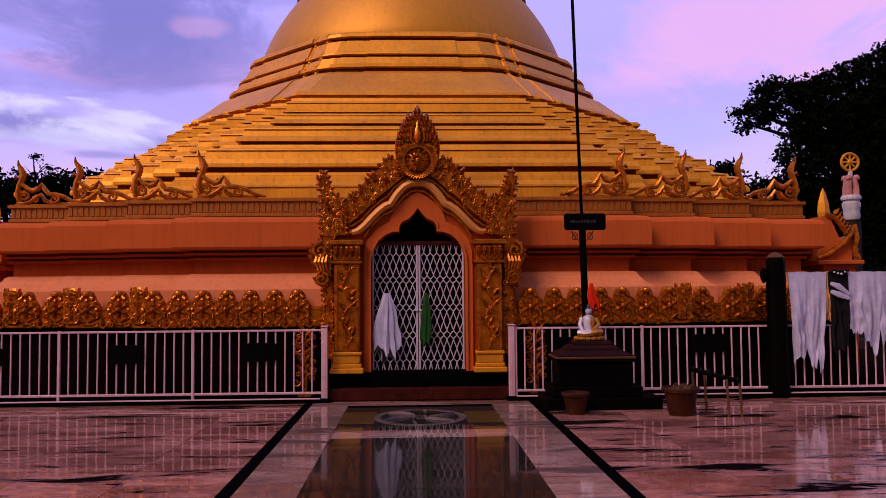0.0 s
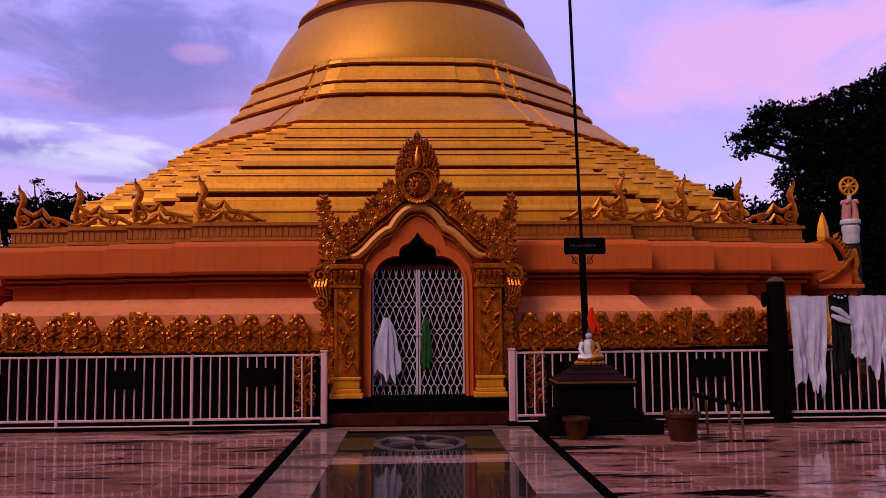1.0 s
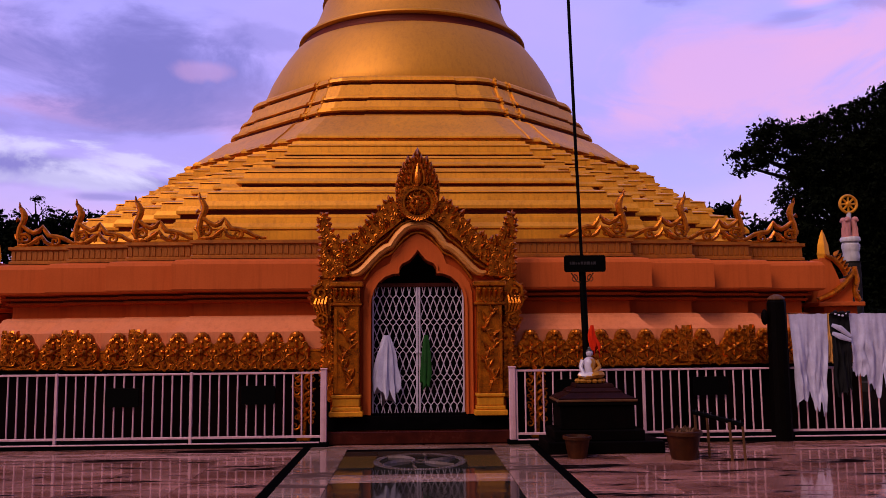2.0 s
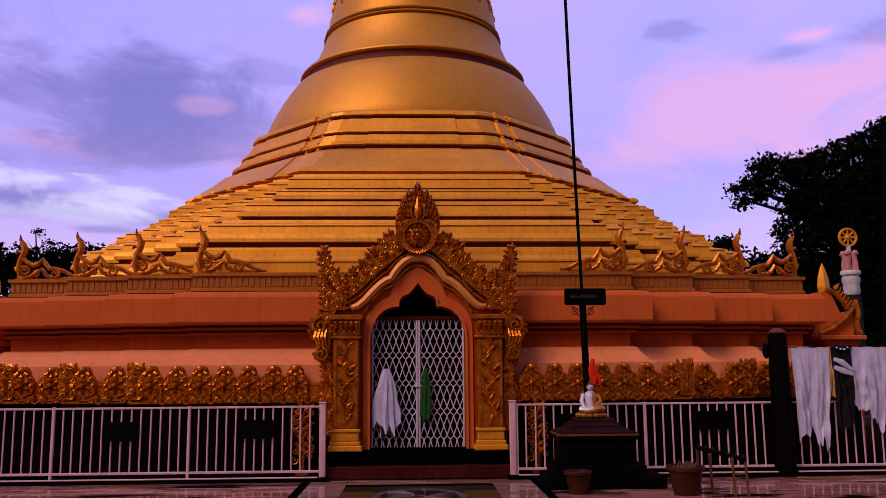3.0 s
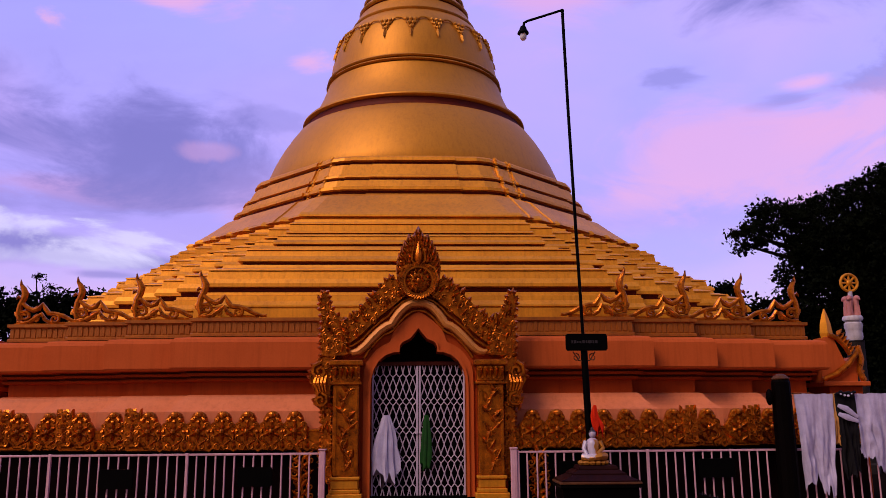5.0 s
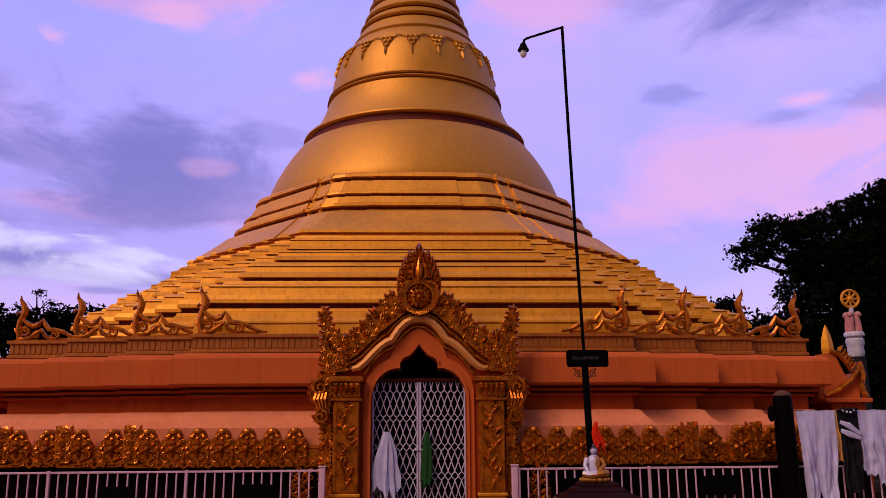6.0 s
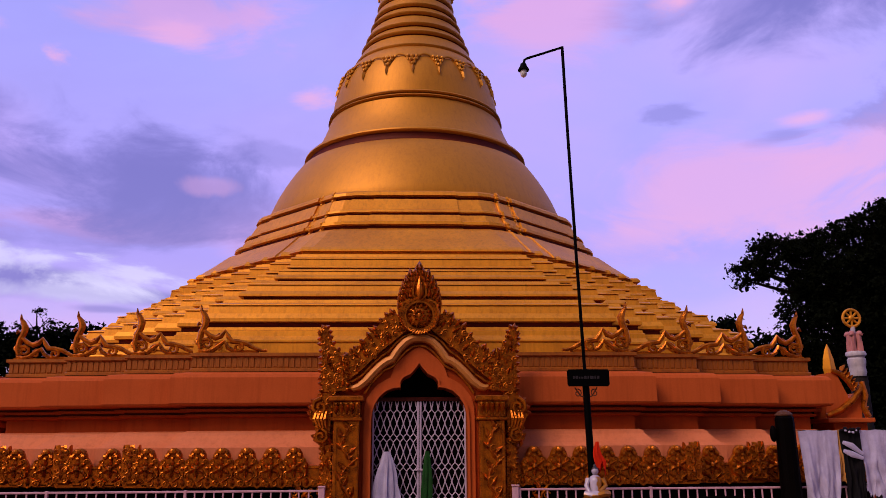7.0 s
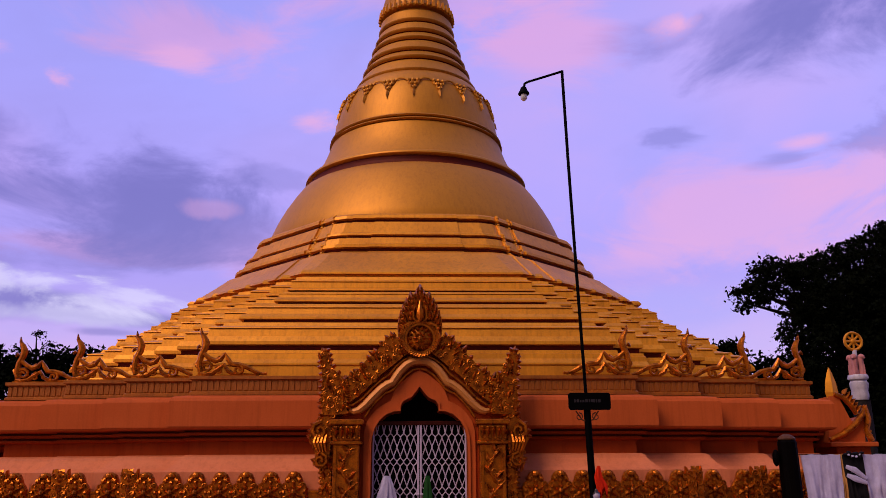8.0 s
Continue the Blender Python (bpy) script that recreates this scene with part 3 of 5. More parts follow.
# hanging leaf pendants round the shoulder of the bell, joined by thin swags
bm = bmesh.new()
for row, n in ((0, 3), (1, 2), (2, 1)):
    for i in range(n):
        x, z = (i - (n - 1) / 2) * 0.115, -0.03 - row * 0.125
        blob(bm, x, -0.03, z, 0.052, 0.045, 0.05, 7, 5)
        leaf_tip(bm, x, -0.012, z - 0.03, -math.pi / 2, 0.10, 0.075, 0.4)
leaf_tip(bm, 0, -0.012, -0.33, -math.pi / 2, 0.23, 0.085, 0.45)
prism(bm, [(-0.19, 0.03), (-0.15, -0.08), (-0.09, -0.22), (-0.035, -0.38), (0.0, -0.56), (0.035, -0.38), (0.09, -0.22), (0.15, -0.08), (0.19, 0.03)], -0.012, 0.06)
tube(bm, [(0.17, 0.0, 0.0), (0.24, 0.0, 0.045), (0.31, 0.015, 0.055), (0.38, 0.025, 0.045), (0.45, 0.05, 0.0)], 0.022, 5)
pendant = part("pendant", bm, BELL, stupa, "raised gold leaf pendant with a swag")
N = 20
for i in range(N):
    m = pose(0, 0, 0, 0, 0, 360 * i / N - 2) @ pose(0, -1.965, 11.06, -17)
    if i == 0:
        pendant.matrix_basis = m
    else:
        c = new("pendant", pendant.data)
        c.matrix_basis = m
        c.parent = stupa
bm = bmesh.new()
for i in range(40):
    a = 2 * math.pi * i / 40
    tube(bm, [((r0 + 0.05) * math.cos(a), (r0 + 0.05) * math.sin(a), z0 + 0.02), ((r0 + 0.03) * math.cos(a), (r0 + 0.03) * math.sin(a), z0 + 0.26)], [0.05, 0.03], 5)
tagged(part("leaf_collar", bm, GOLD, stupa), kind="stuff")


# flutes of the parapet: narrow upright lappets
w = 0.036
lappet = part("lappet", prism(bmesh.new(), [(-w, 2.845), (w, 2.845), (w, 3.0), (w * 0.6, 3.028), (0, 3.036), (-w * 0.6, 3.028), (-w, 3.0)], -0.014, 0.02, 0.22), BAND, stupa)
edge = [0.0] + [w for w, _ in BAYS]
first = True
for i, (w, r) in enumerate(BAYS):
    for s in (-1, 1):
        n = int((w - edge[i]) / 0.088)
        for k in range(n):
            if i == 0 and w - (k + 0.5) * (w - edge[i]) / n < 1.2:
                continue
            m = pose(s * (w - (k + 0.5) * (w - edge[i]) / n), -r + 0.012 + random.uniform(-0.004, 0.004), random.uniform(-0.006, 0.006))
            if first:
                lappet.matrix_basis, first = m, False
            else:
                c = new("lappet", lappet.data)
                c.matrix_basis, c.parent = m, stupa


# lotus leaves of the frieze
def lotus_leaf():
    bm = bmesh.new()
    out = [(-0.05, 0.0), (0.05, 0.0), (0.13, 0.08), (0.195, 0.20), (0.205, 0.31), (0.16, 0.38), (0.13, 0.42), (0.12, 0.47), (0.085, 0.53), (0.03, 0.56), (-0.03, 0.56), (-0.085, 0.53), (-0.12, 0.47), (-0.13, 0.42), (-0.16, 0.38), (-0.205, 0.31), (-0.195, 0.20), (-0.13, 0.08)]
    prism(bm, out, -0.05, 0.03, 0.12)
    blob(bm, 0, -0.07, 0.27, 0.045, 0.05, 0.045, 8, 5)
    for i in range(6):
        a = i * math.pi / 3 + 0.52
        leaf_tip(bm, 0.04 * math.cos(a), -0.06, 0.27 + 0.04 * math.sin(a), a, 0.10, 0.075, 0.4)
    for s in (-1, 1):
        scroll(bm, s * 0.125, -0.055, 0.36, 0.05, s, -0.5, 0.28, 1.2)
        scroll(bm, s * 0.12, -0.055, 0.17, 0.05, -s, 0.6, 0.28, 1.2)
        leaf_tip(bm, s * 0.03, -0.055, 0.07, math.pi / 2 - s * 0.9, 0.14, 0.06, 0.4)
        blob(bm, s * 0.06, -0.06, 0.46, 0.03, 0.03, 0.03)
    blob(bm, 0, -0.065, 0.505, 0.055, 0.045, 0.05, 8, 5)
    for s in (-1, 1):
        blob(bm, s * 0.085, -0.06, 0.435, 0.04, 0.04, 0.04)
        blob(bm, s * 0.15, -0.055, 0.27, 0.032, 0.035, 0.035)
    blob(bm, 0, -0.06, 0.41, 0.035, 0.035, 0.03)
    return bm


def corner_leaf():
    bm = bmesh.new()
    prism(bm, [(-0.12, 0.0), (0.12, 0.0), (0.13, 0.50), (0.12, 0.58), (0.085, 0.50), (0.0, 0.55), (-0.085, 0.50), (-0.12, 0.58), (-0.13, 0.50)], -0.05, 0.03, 0.08)
    for j in range(4):
        for s in (-1, 1):
            scroll(bm, s * 0.06, -0.055, 0.08 + j * 0.13, 0.055, s if j % 2 else -s, j, 0.25, 1.2)
    for j in range(3):
        leaf_tip(bm, 0, -0.06, 0.10 + j * 0.14, math.pi / 2, 0.13, 0.07, 0.4)
    return bm


def lower_leaf():
    bm = bmesh.new()
    prism(bm, [(-0.20, 0.10), (-0.16, 0.02), (-0.08, 0.05), (0.0, 0.0), (0.08, 0.05), (0.16, 0.02), (0.20, 0.10), (0.12, 0.13), (0.0, 0.19), (-0.12, 0.13)], -0.035, 0.03, 0.12)
    for s in (-1, 1):
        scroll(bm, s * 0.11, -0.04, 0.08, 0.045, s, 1.0, 0.28, 1.1)
    leaf_tip(bm, 0, -0.04, 0.05, math.pi / 2, 0.12, 0.08, 0.4)
    return bm


first_leaf = part("lotus_leaf", lotus_leaf(), ORNATE, stupa, "gilded lotus leaf with a rosette")
first_corner = part("corner_leaf", corner_leaf(), ORNATE, stupa, "narrow gilded corner leaf")
first_low = part("lower_leaf", lower_leaf(), ORNATE, stupa, "small gilded lower leaf")
used = set()


def piece(first, x, y, z, rz=0.0):
    m = pose(x, y, z, random.uniform(-2, 2), random.uniform(-2, 2), rz)
    if first.name in used:
        c = new(first.name, first.data)
        c.parent = stupa
    else:
        c = first
        used.add(first.name)
    c.matrix_basis = m


for s in (-1, 1):
    for i, (w, r) in enumerate(FRIEZE_BAYS):
        x = 1.76 if i == 0 else FRIEZE_BAYS[i - 1][0] + 0.32
        end = w - 0.30
        n = max(1, round((end - x) / 0.385)) + 1
        step = (end - x) / max(1, n - 1) if n > 1 else 0
        for k in range(n):
            piece(first_leaf, s * (x + k * step), -r + 0.03, 1.09)
            piece(first_low, s * (x + (k - 0.5) * step), -r - 0.0, 1.06)
        piece(first_corner, s * (w - 0.06), -r + 0.02, 1.12)
        if i < 3:
            piece(first_corner, s * (w + 0.0), -r + 0.10, 1.12, s * 90)


# flame-shaped guardian scrolls on the parapet corners
def flame_scroll():
    bm = bmesh.new()
    # slender horn, a waving body that slopes down to a pointed tail, and curls below it
    tube(bm, [(0.02, 0, 0.08), (0.05, 0, 0.22), (0.03, 0, 0.36), (-0.02, 0, 0.47), (-0.035, 0, 0.57), (0.0, 0, 0.66), (0.045, 0, 0.73), (0.055, 0, 0.82)], [0.045, 0.05, 0.05, 0.055, 0.06, 0.045, 0.028, 0.008], 8, 0.9)
    tube(bm, [(0.0, -0.01, 0.40), (-0.10, -0.01, 0.31), (-0.20, -0.01, 0.26), (-0.28, -0.01, 0.29), (-0.345, -0.01, 0.385), (-0.385, -0.01, 0.30), (-0.45, -0.01, 0.21), (-0.56, -0.01, 0.20), (-0.68, -0.01, 0.17), (-0.82, -0.01, 0.09), (-0.94, -0.01, 0.05), (-1.0, -0.01, 0.06)],
         [0.03, 0.042, 0.045, 0.042, 0.03, 0.04, 0.045, 0.045, 0.042, 0.035, 0.025, 0.03], 7)
    tube(bm, [(0.05, -0.01, 0.05), (-0.04, -0.02, 0.03), (-0.16, -0.03, 0.05), (-0.26, -0.03, 0.13), (-0.34, -0.03, 0.20), (-0.40, -0.03, 0.10), (-0.50, -0.02, 0.04), (-0.70, -0.01, 0.035), (-0.88, 0, 0.03)], [0.03, 0.04, 0.042, 0.042, 0.035, 0.038, 0.035, 0.028, 0.02], 7)
    scroll(bm, -0.07, -0.03, 0.16, 0.095, 1, 0.8, 0.33, 1.4, 6)
    scroll(bm, -0.27, -0.03, 0.11, 0.075, -1, 2.2, 0.33, 1.2, 6)
    scroll(bm, -0.56, -0.03, 0.11, 0.085, 1, 1.6, 0.33, 1.4, 6)
    for x, z, dx, dz in ((-0.20, 0.28, -0.05, 0.07), (0.05, 0.52, 0.05, -0.06), (0.06, 0.16, 0.05, 0.08)):
        tube(bm, [(x, 0, z), (x + dx * 0.7, 0, z + dz * 0.5), (x + dx, 0, z + dz)], [0.035, 0.025, 0.008], 6)
    box(bm, -0.86, 0.08, -0.05, 0.05, 0.0, 0.025)
    return bm


flame = None
for i, (w, r) in enumerate(BAYS):
    for s in (-1, 1):
        m = pose(CX + s * (w - 0.14), CY - r + 0.06, 3.085, 0, 0, random.uniform(-3, 3)) @ Matrix.Diagonal((s, 1, 0.97 + 0.03 * s, 1))
        if flame is None:
            flame = tagged(part("flame_scroll", flame_scroll(), ORNATE, smooth=True), "gilded flame scroll with a curled horn on the parapet", "roof ornament", "flame scrolls on the parapet")
            flame.matrix_basis = m
        else:
            c = new("flame_scroll", flame.data)
            c.matrix_basis = m
            tagged(c, flame["label"], "roof ornament", "flame scrolls on the parapet")

# ---- court floor ----
tagged(part("ground", boxed(-600, 600, -150, 1200, -0.4, -0.03), SOIL), "dark earth ground reaching to the horizon", "ground", kind="structure")
court = tagged(part("pavement", boxed(-30, 30, -14, 12.75, -0.20, -0.012), MARBLE), "wet pinkish marble court before the stupa", "pavement", kind="structure")
L0, L1, R0, R1 = -1.64, -1.52, 1.60, 1.72
SL, SR = -0.99, 1.03


def slab(x0, x1, y0, y1, mat, z=0.0):
    g = 0.0025
    w, d = x1 - x0 - 2 * g, y1 - y0 - 2 * g
    ob = part("slab", boxed(-w / 2, w / 2, -d / 2, d / 2, -0.02, 0.0, bevel=0.002), mat, court)
    ob.matrix_basis = pose((x0 + x1) / 2, (y0 + y1) / 2, z + random.uniform(-0.0008, 0.0008), random.uniform(-0.05, 0.05), random.uniform(-0.05, 0.05))
    return ob


# ---- carved gateway ----
GY = 12.40
gate = empty("gateway", 0.01, GY, 0, "carved golden gateway with a pointed cusped arch", "gateway")
HALF = [(0.0, 2.87), (0.05, 2.80), (0.13, 2.71), (0.24, 2.66), (0.28, 2.60), (0.285, 2.51), (0.38, 2.505), (0.50, 2.46), (0.60, 2.37), (0.67, 2.25), (0.705, 2.12), (0.715, 1.99), (0.715, 1.2), (0.715, 0.40)]
RIM = [(0.0, 3.12), (0.10, 3.07), (0.22, 2.98), (0.34, 2.88), (0.39, 2.78), (0.43, 2.66), (0.52, 2.62), (0.63, 2.55), (0.71, 2.46), (0.78, 2.36), (0.82, 2.22), (0.825, 1.99), (0.825, 1.2), (0.825, 0.40)]
BACK = [(0.0, 3.60), (0.14, 3.56), (0.30, 3.46), (0.46, 3.34), (0.62, 3.24), (0.76, 3.14), (0.90, 3.05), (1.02, 2.98), (1.14, 2.92), (1.24, 2.80), (1.30, 2.40), (1.32, 1.99), (1.32, 1.2), (1.32, 0.40)]


def between(inner, outer, y0, y1):
    """Plate between two lines of points, on both sides of the axis."""
    bm = bmesh.new()
    for s in (-1, 1):
        grid = [[bm.verts.new((s * x, y, z)) for x, z in line] for line in (inner, outer) for y in (y0, y1)]
        i0, i1, o0, o1 = grid
        for k in range(len(inner) - 1):
            for a, b in ((i0, o0), (o0, o1), (o1, i1), (i1, i0)):
                bm.faces.new((a[k], b[k], b[k + 1], a[k + 1]))
        bm.faces.new((i0[-1], o0[-1], o1[-1], i1[-1]))
    bmesh.ops.remove_doubles(bm, verts=bm.verts[:], dist=0.0005)
    bmesh.ops.recalc_face_normals(bm, faces=bm.faces[:])
    return bm


part("backing", between(RIM, BACK, 0.14, 0.60), WALL, gate, "orange wall of the gateway")
part("arch_surround", between(HALF, RIM, 0.10, 0.62), CREAM, gate, "pale orange cusped arch surround")
inner_lip = [(x * 1.03 + (0.0 if x == 0 else 0.012), z + 0.03 if z > 1.99 else z) for x, z in HALF]
part("arch_edge", between(HALF, inner_lip, 0.07, 0.13), CREAM, gate, "thin raised edge of the arch")
for s in (-1, 1):
    bm = bmesh.new()
    tube(bm, [(s * x, 0.06, z) for x, z in ((0.0, 3.245), (0.10, 3.24), (0.20, 3.19), (0.30, 3.09), (0.37, 2.99), (0.41, 2.925), (0.48, 2.90), (0.58, 2.83), (0.70, 2.71), (0.80, 2.60), (0.90, 2.52), (0.98, 2.50), (1.04, 2.52))], [0.065] * 9 + [0.065, 0.06, 0.05, 0.03], 8, 1.3)
    part("arch_moulding", bm, PALEGOLD, gate, "thick golden ogee moulding", smooth=True)
    bm = bmesh.new()
    tube(bm, [(s * x, 0.09, z) for x, z in ((0.0, 3.325), (0.12, 3.32), (0.24, 3.27), (0.36, 3.17), (0.46, 3.05), (0.56, 2.985), (0.70, 2.86), (0.85, 2.70), (1.0, 2.60), (1.06, 2.60))], 0.022, 6)
    tube(bm, [(s * x, 0.10, z) for x, z in ((0.0, 3.14), (0.10, 3.12), (0.20, 3.05), (0.31, 2.93), (0.38, 2.84), (0.44, 2.80), (0.52, 2.77), (0.64, 2.66), (0.74, 2.54), (0.82, 2.42))], 0.02, 6)
    part("fillet", bm, ORNATE, gate)


def inside(poly, x, z):
    hit = False
    for (x0, z0), (x1, z1) in zip(poly, poly[1:] + poly[:1]):
        if (z0 > z) != (z1 > z) and x < (x1 - x0) * (z - z0) / (z1 - z0) + x0:
            hit = not hit
    return hit


def carving(poly, y, size, flow, seed, dense=1.0):
    """Relief of curls, leaves and knobs that fills an outline; flow gives the leaves' direction."""
    rng = random.Random(seed)
    bm = bmesh.new()
    prism(bm, poly, y, y + 0.10, 0.04)
    xs, zs = [p[0] for p in poly], [p[1] for p in poly]
    z, row = min(zs), 0
    while z < max(zs):
        x = min(xs) + (row % 2) * size * 0.6
        while x < max(xs):
            px, pz = x + rng.uniform(-0.2, 0.2) * size, z + rng.uniform(-0.2, 0.2) * size
            if inside(poly, px, pz) and rng.random() < dense:
                kind = rng.random()
                a = flow(px, pz) + rng.uniform(-0.5, 0.5)
                if kind < 0.76:
                    scroll(bm, px, y - 0.01, pz, size * rng.uniform(0.45, 0.6), rng.choice((-1, 1)), a, 0.30, 1.2)
                else:
                    leaf_tip(bm, px, y - 0.005, pz, a, size * 1.4, size * 0.75, 0.55)
                    blob(bm, px, y - 0.03, pz, size * 0.2, size * 0.25, size * 0.2, 5, 3)
            x += size * 1.12
        z += size * 0.95
        row += 1
    # leaf tips along the rim
    n = len(poly)
    for (x0, z0), (x1, z1) in zip(poly, poly[1:] + poly[:1]):
        d = math.hypot(x1 - x0, z1 - z0)
        for k in range(int(d / (size * 0.9))):
            f = (k + 0.5) / max(1, int(d / (size * 0.9)))
            px, pz = x0 + (x1 - x0) * f, z0 + (z1 - z0) * f
            nx, nz = z1 - z0, -(x1 - x0)
            out = math.atan2(nz, nx)
            if nz > -0.25 * d:
                leaf_tip(bm, px - 0.25 * size * nx / d, y + 0.02, pz - 0.25 * size * nz / d, out + rng.uniform(-0.25, 0.25), size * 0.85, size * 0.85, 0.6)
                blob(bm, px - 0.1 * size * nx / d, y - 0.01, pz - 0.1 * size * nz / d, size * 0.26, size * 0.3, size * 0.26, 6, 4)
    return bm


def mirror(poly, s):
    return poly if s > 0 else [(-x, z) for x, z in poly][::-1]


CREST = [(0.0, 3.34), (0.14, 3.37), (0.23, 3.45), (0.29, 3.58), (0.31, 3.72), (0.30, 3.86), (0.26, 4.0), (0.20, 4.14), (0.12, 4.26), (0.04, 4.36), (0.0, 4.42), (-0.04, 4.36), (-0.12, 4.26), (-0.20, 4.14), (-0.26, 4.0), (-0.30, 3.86), (-0.31, 3.72), (-0.29, 3.58), (-0.23, 3.45), (-0.14, 3.37)]
SLOPE = [(0.18, 3.36), (0.40, 3.18), (0.60, 3.02), (0.84, 2.78), (1.04, 2.62), (1.20, 2.62), (1.20, 2.90), (1.06, 3.02), (0.92, 3.12), (0.82, 3.25), (0.72, 3.34), (0.62, 3.44), (0.54, 3.56), (0.44, 3.64), (0.34, 3.62), (0.26, 3.52)]
HORN = [(1.06, 2.44), (1.44, 2.42), (1.47, 2.7), (1.45, 3.0), (1.49, 3.2), (1.48, 3.36), (1.42, 3.44), (1.36, 3.38), (1.33, 3.22), (1.26, 3.10), (1.16, 3.02), (1.08, 2.92)]
BRACKET = [(1.32, 1.70), (1.44, 1.66), (1.56, 1.74), (1.52, 1.86), (1.55, 1.96), (1.62, 2.10), (1.60, 2.26), (1.52, 2.38), (1.40, 2.46), (1.28, 2.44), (1.30, 2.0)]
STRIP = [(1.27, 0.62), (1.40, 0.62), (1.46, 0.95), (1.42, 1.30), (1.44, 1.66), (1.29, 1.72)]
crest = part("crest", prism(bmesh.new(), CREST, 0.02, 0.12, 0.04), ORNATE, gate, "tall carved flame crest with a round medallion")
bm = bmesh.new()
leaf_tip(bm, 0, 0, 0, math.pi / 2, 0.17, 0.12, 0.55)
blob(bm, 0, -0.03, 0.01, 0.034, 0.035, 0.034, 7, 5)
tube(bm, [(-0.045, -0.02, 0.0), (-0.055, -0.035, 0.05), (-0.03, -0.04, 0.10), (0.0, -0.035, 0.14)], [0.014, 0.018, 0.016, 0.006], 5)
tube(bm, [(0.045, -0.02, 0.0), (0.055, -0.035, 0.05), (0.03, -0.04, 0.10), (0.0, -0.035, 0.14)], [0.014, 0.018, 0.016, 0.006], 5)
tongue = part("flame_tongue", bm, ORNATE, crest)
tongue.matrix_basis = pose(0, -0.02, 4.25)
for k in range(9):
    z = 3.42 + 0.094 * k
    w = float(np.interp(z, (3.40, 3.58, 3.72, 3.86, 4.0, 4.14, 4.26), (0.20, 0.28, 0.30, 0.29, 0.245, 0.18, 0.10)))
    for side in (-1, 1):
        again(tongue, side * (w - 0.05), 0.0, z - 0.03, crest, ry=side * (40 - 3.2 * k))
        if 3.82 < z < 4.2:
            again(tongue, side * max(0.035, w - 0.15), -0.03, z - 0.02, crest, ry=side * (18 - 1.5 * k))
bm = bmesh.new()
blob(bm, 0, -0.03, 3.57, 0.19, 0.06, 0.19, 20, 8)
tube(bm, [(0.215 * math.cos(a * math.pi / 14), -0.06, 3.57 + 0.215 * math.sin(a * math.pi / 14)) for a in range(29)], 0.03, 6)
for n, r, size in ((14, 0.125, 0.085), (8, 0.045, 0.075)):
    for i in range(n):
        a = 2 * math.pi * i / n
        leaf_tip(bm, r * math.cos(a), -0.075 - 0.02 * (n == 8), 3.57 + r * math.sin(a), a, size * 0.8, size * 0.75, 0.5)
blob(bm, 0, -0.11, 3.57, 0.035, 0.03, 0.035, 8, 5)
# twisted rope round the medallion
for i in range(40):
    a = 2 * math.pi * i / 40
    c, d = math.cos(a), math.sin(a)
    tube(bm, [(0.235 * c - 0.02 * d, -0.075, 3.57 + 0.235 * d + 0.02 * c), (0.275 * c + 0.02 * d, -0.075, 3.57 + 0.275 * d - 0.02 * c)], 0.02, 5)
part("medallion", bm, ORNATE, gate, "round rosette medallion in a rope border")
bm = bmesh.new()
tube(bm, [(0, -0.08, 3.83), (0, -0.10, 3.90), (0, -0.10, 3.98), (0, -0.09, 4.08), (0, -0.08, 4.18)], [0.03, 0.062, 0.058, 0.03, 0.006], 8)
for s in (-1, 1):
    tube(bm, [(s * 0.03, -0.07, 3.80), (s * 0.10, -0.08, 3.88), (s * 0.10, -0.08, 4.0), (s * 0.05, -0.07, 4.14), (0, -0.06, 4.26)], [0.02, 0.025, 0.025, 0.02, 0.01], 6)
    tube(bm, [(s * 0.10, -0.05, 3.38), (s * 0.22, -0.06, 3.46), (s * 0.29, -0.06, 3.60), (s * 0.25, -0.05, 3.76), (s * 0.14, -0.05, 3.82)], 0.028, 6)
part("flame_drop", bm, ORNATE, gate, "raised flame drop in the crest", smooth=True)
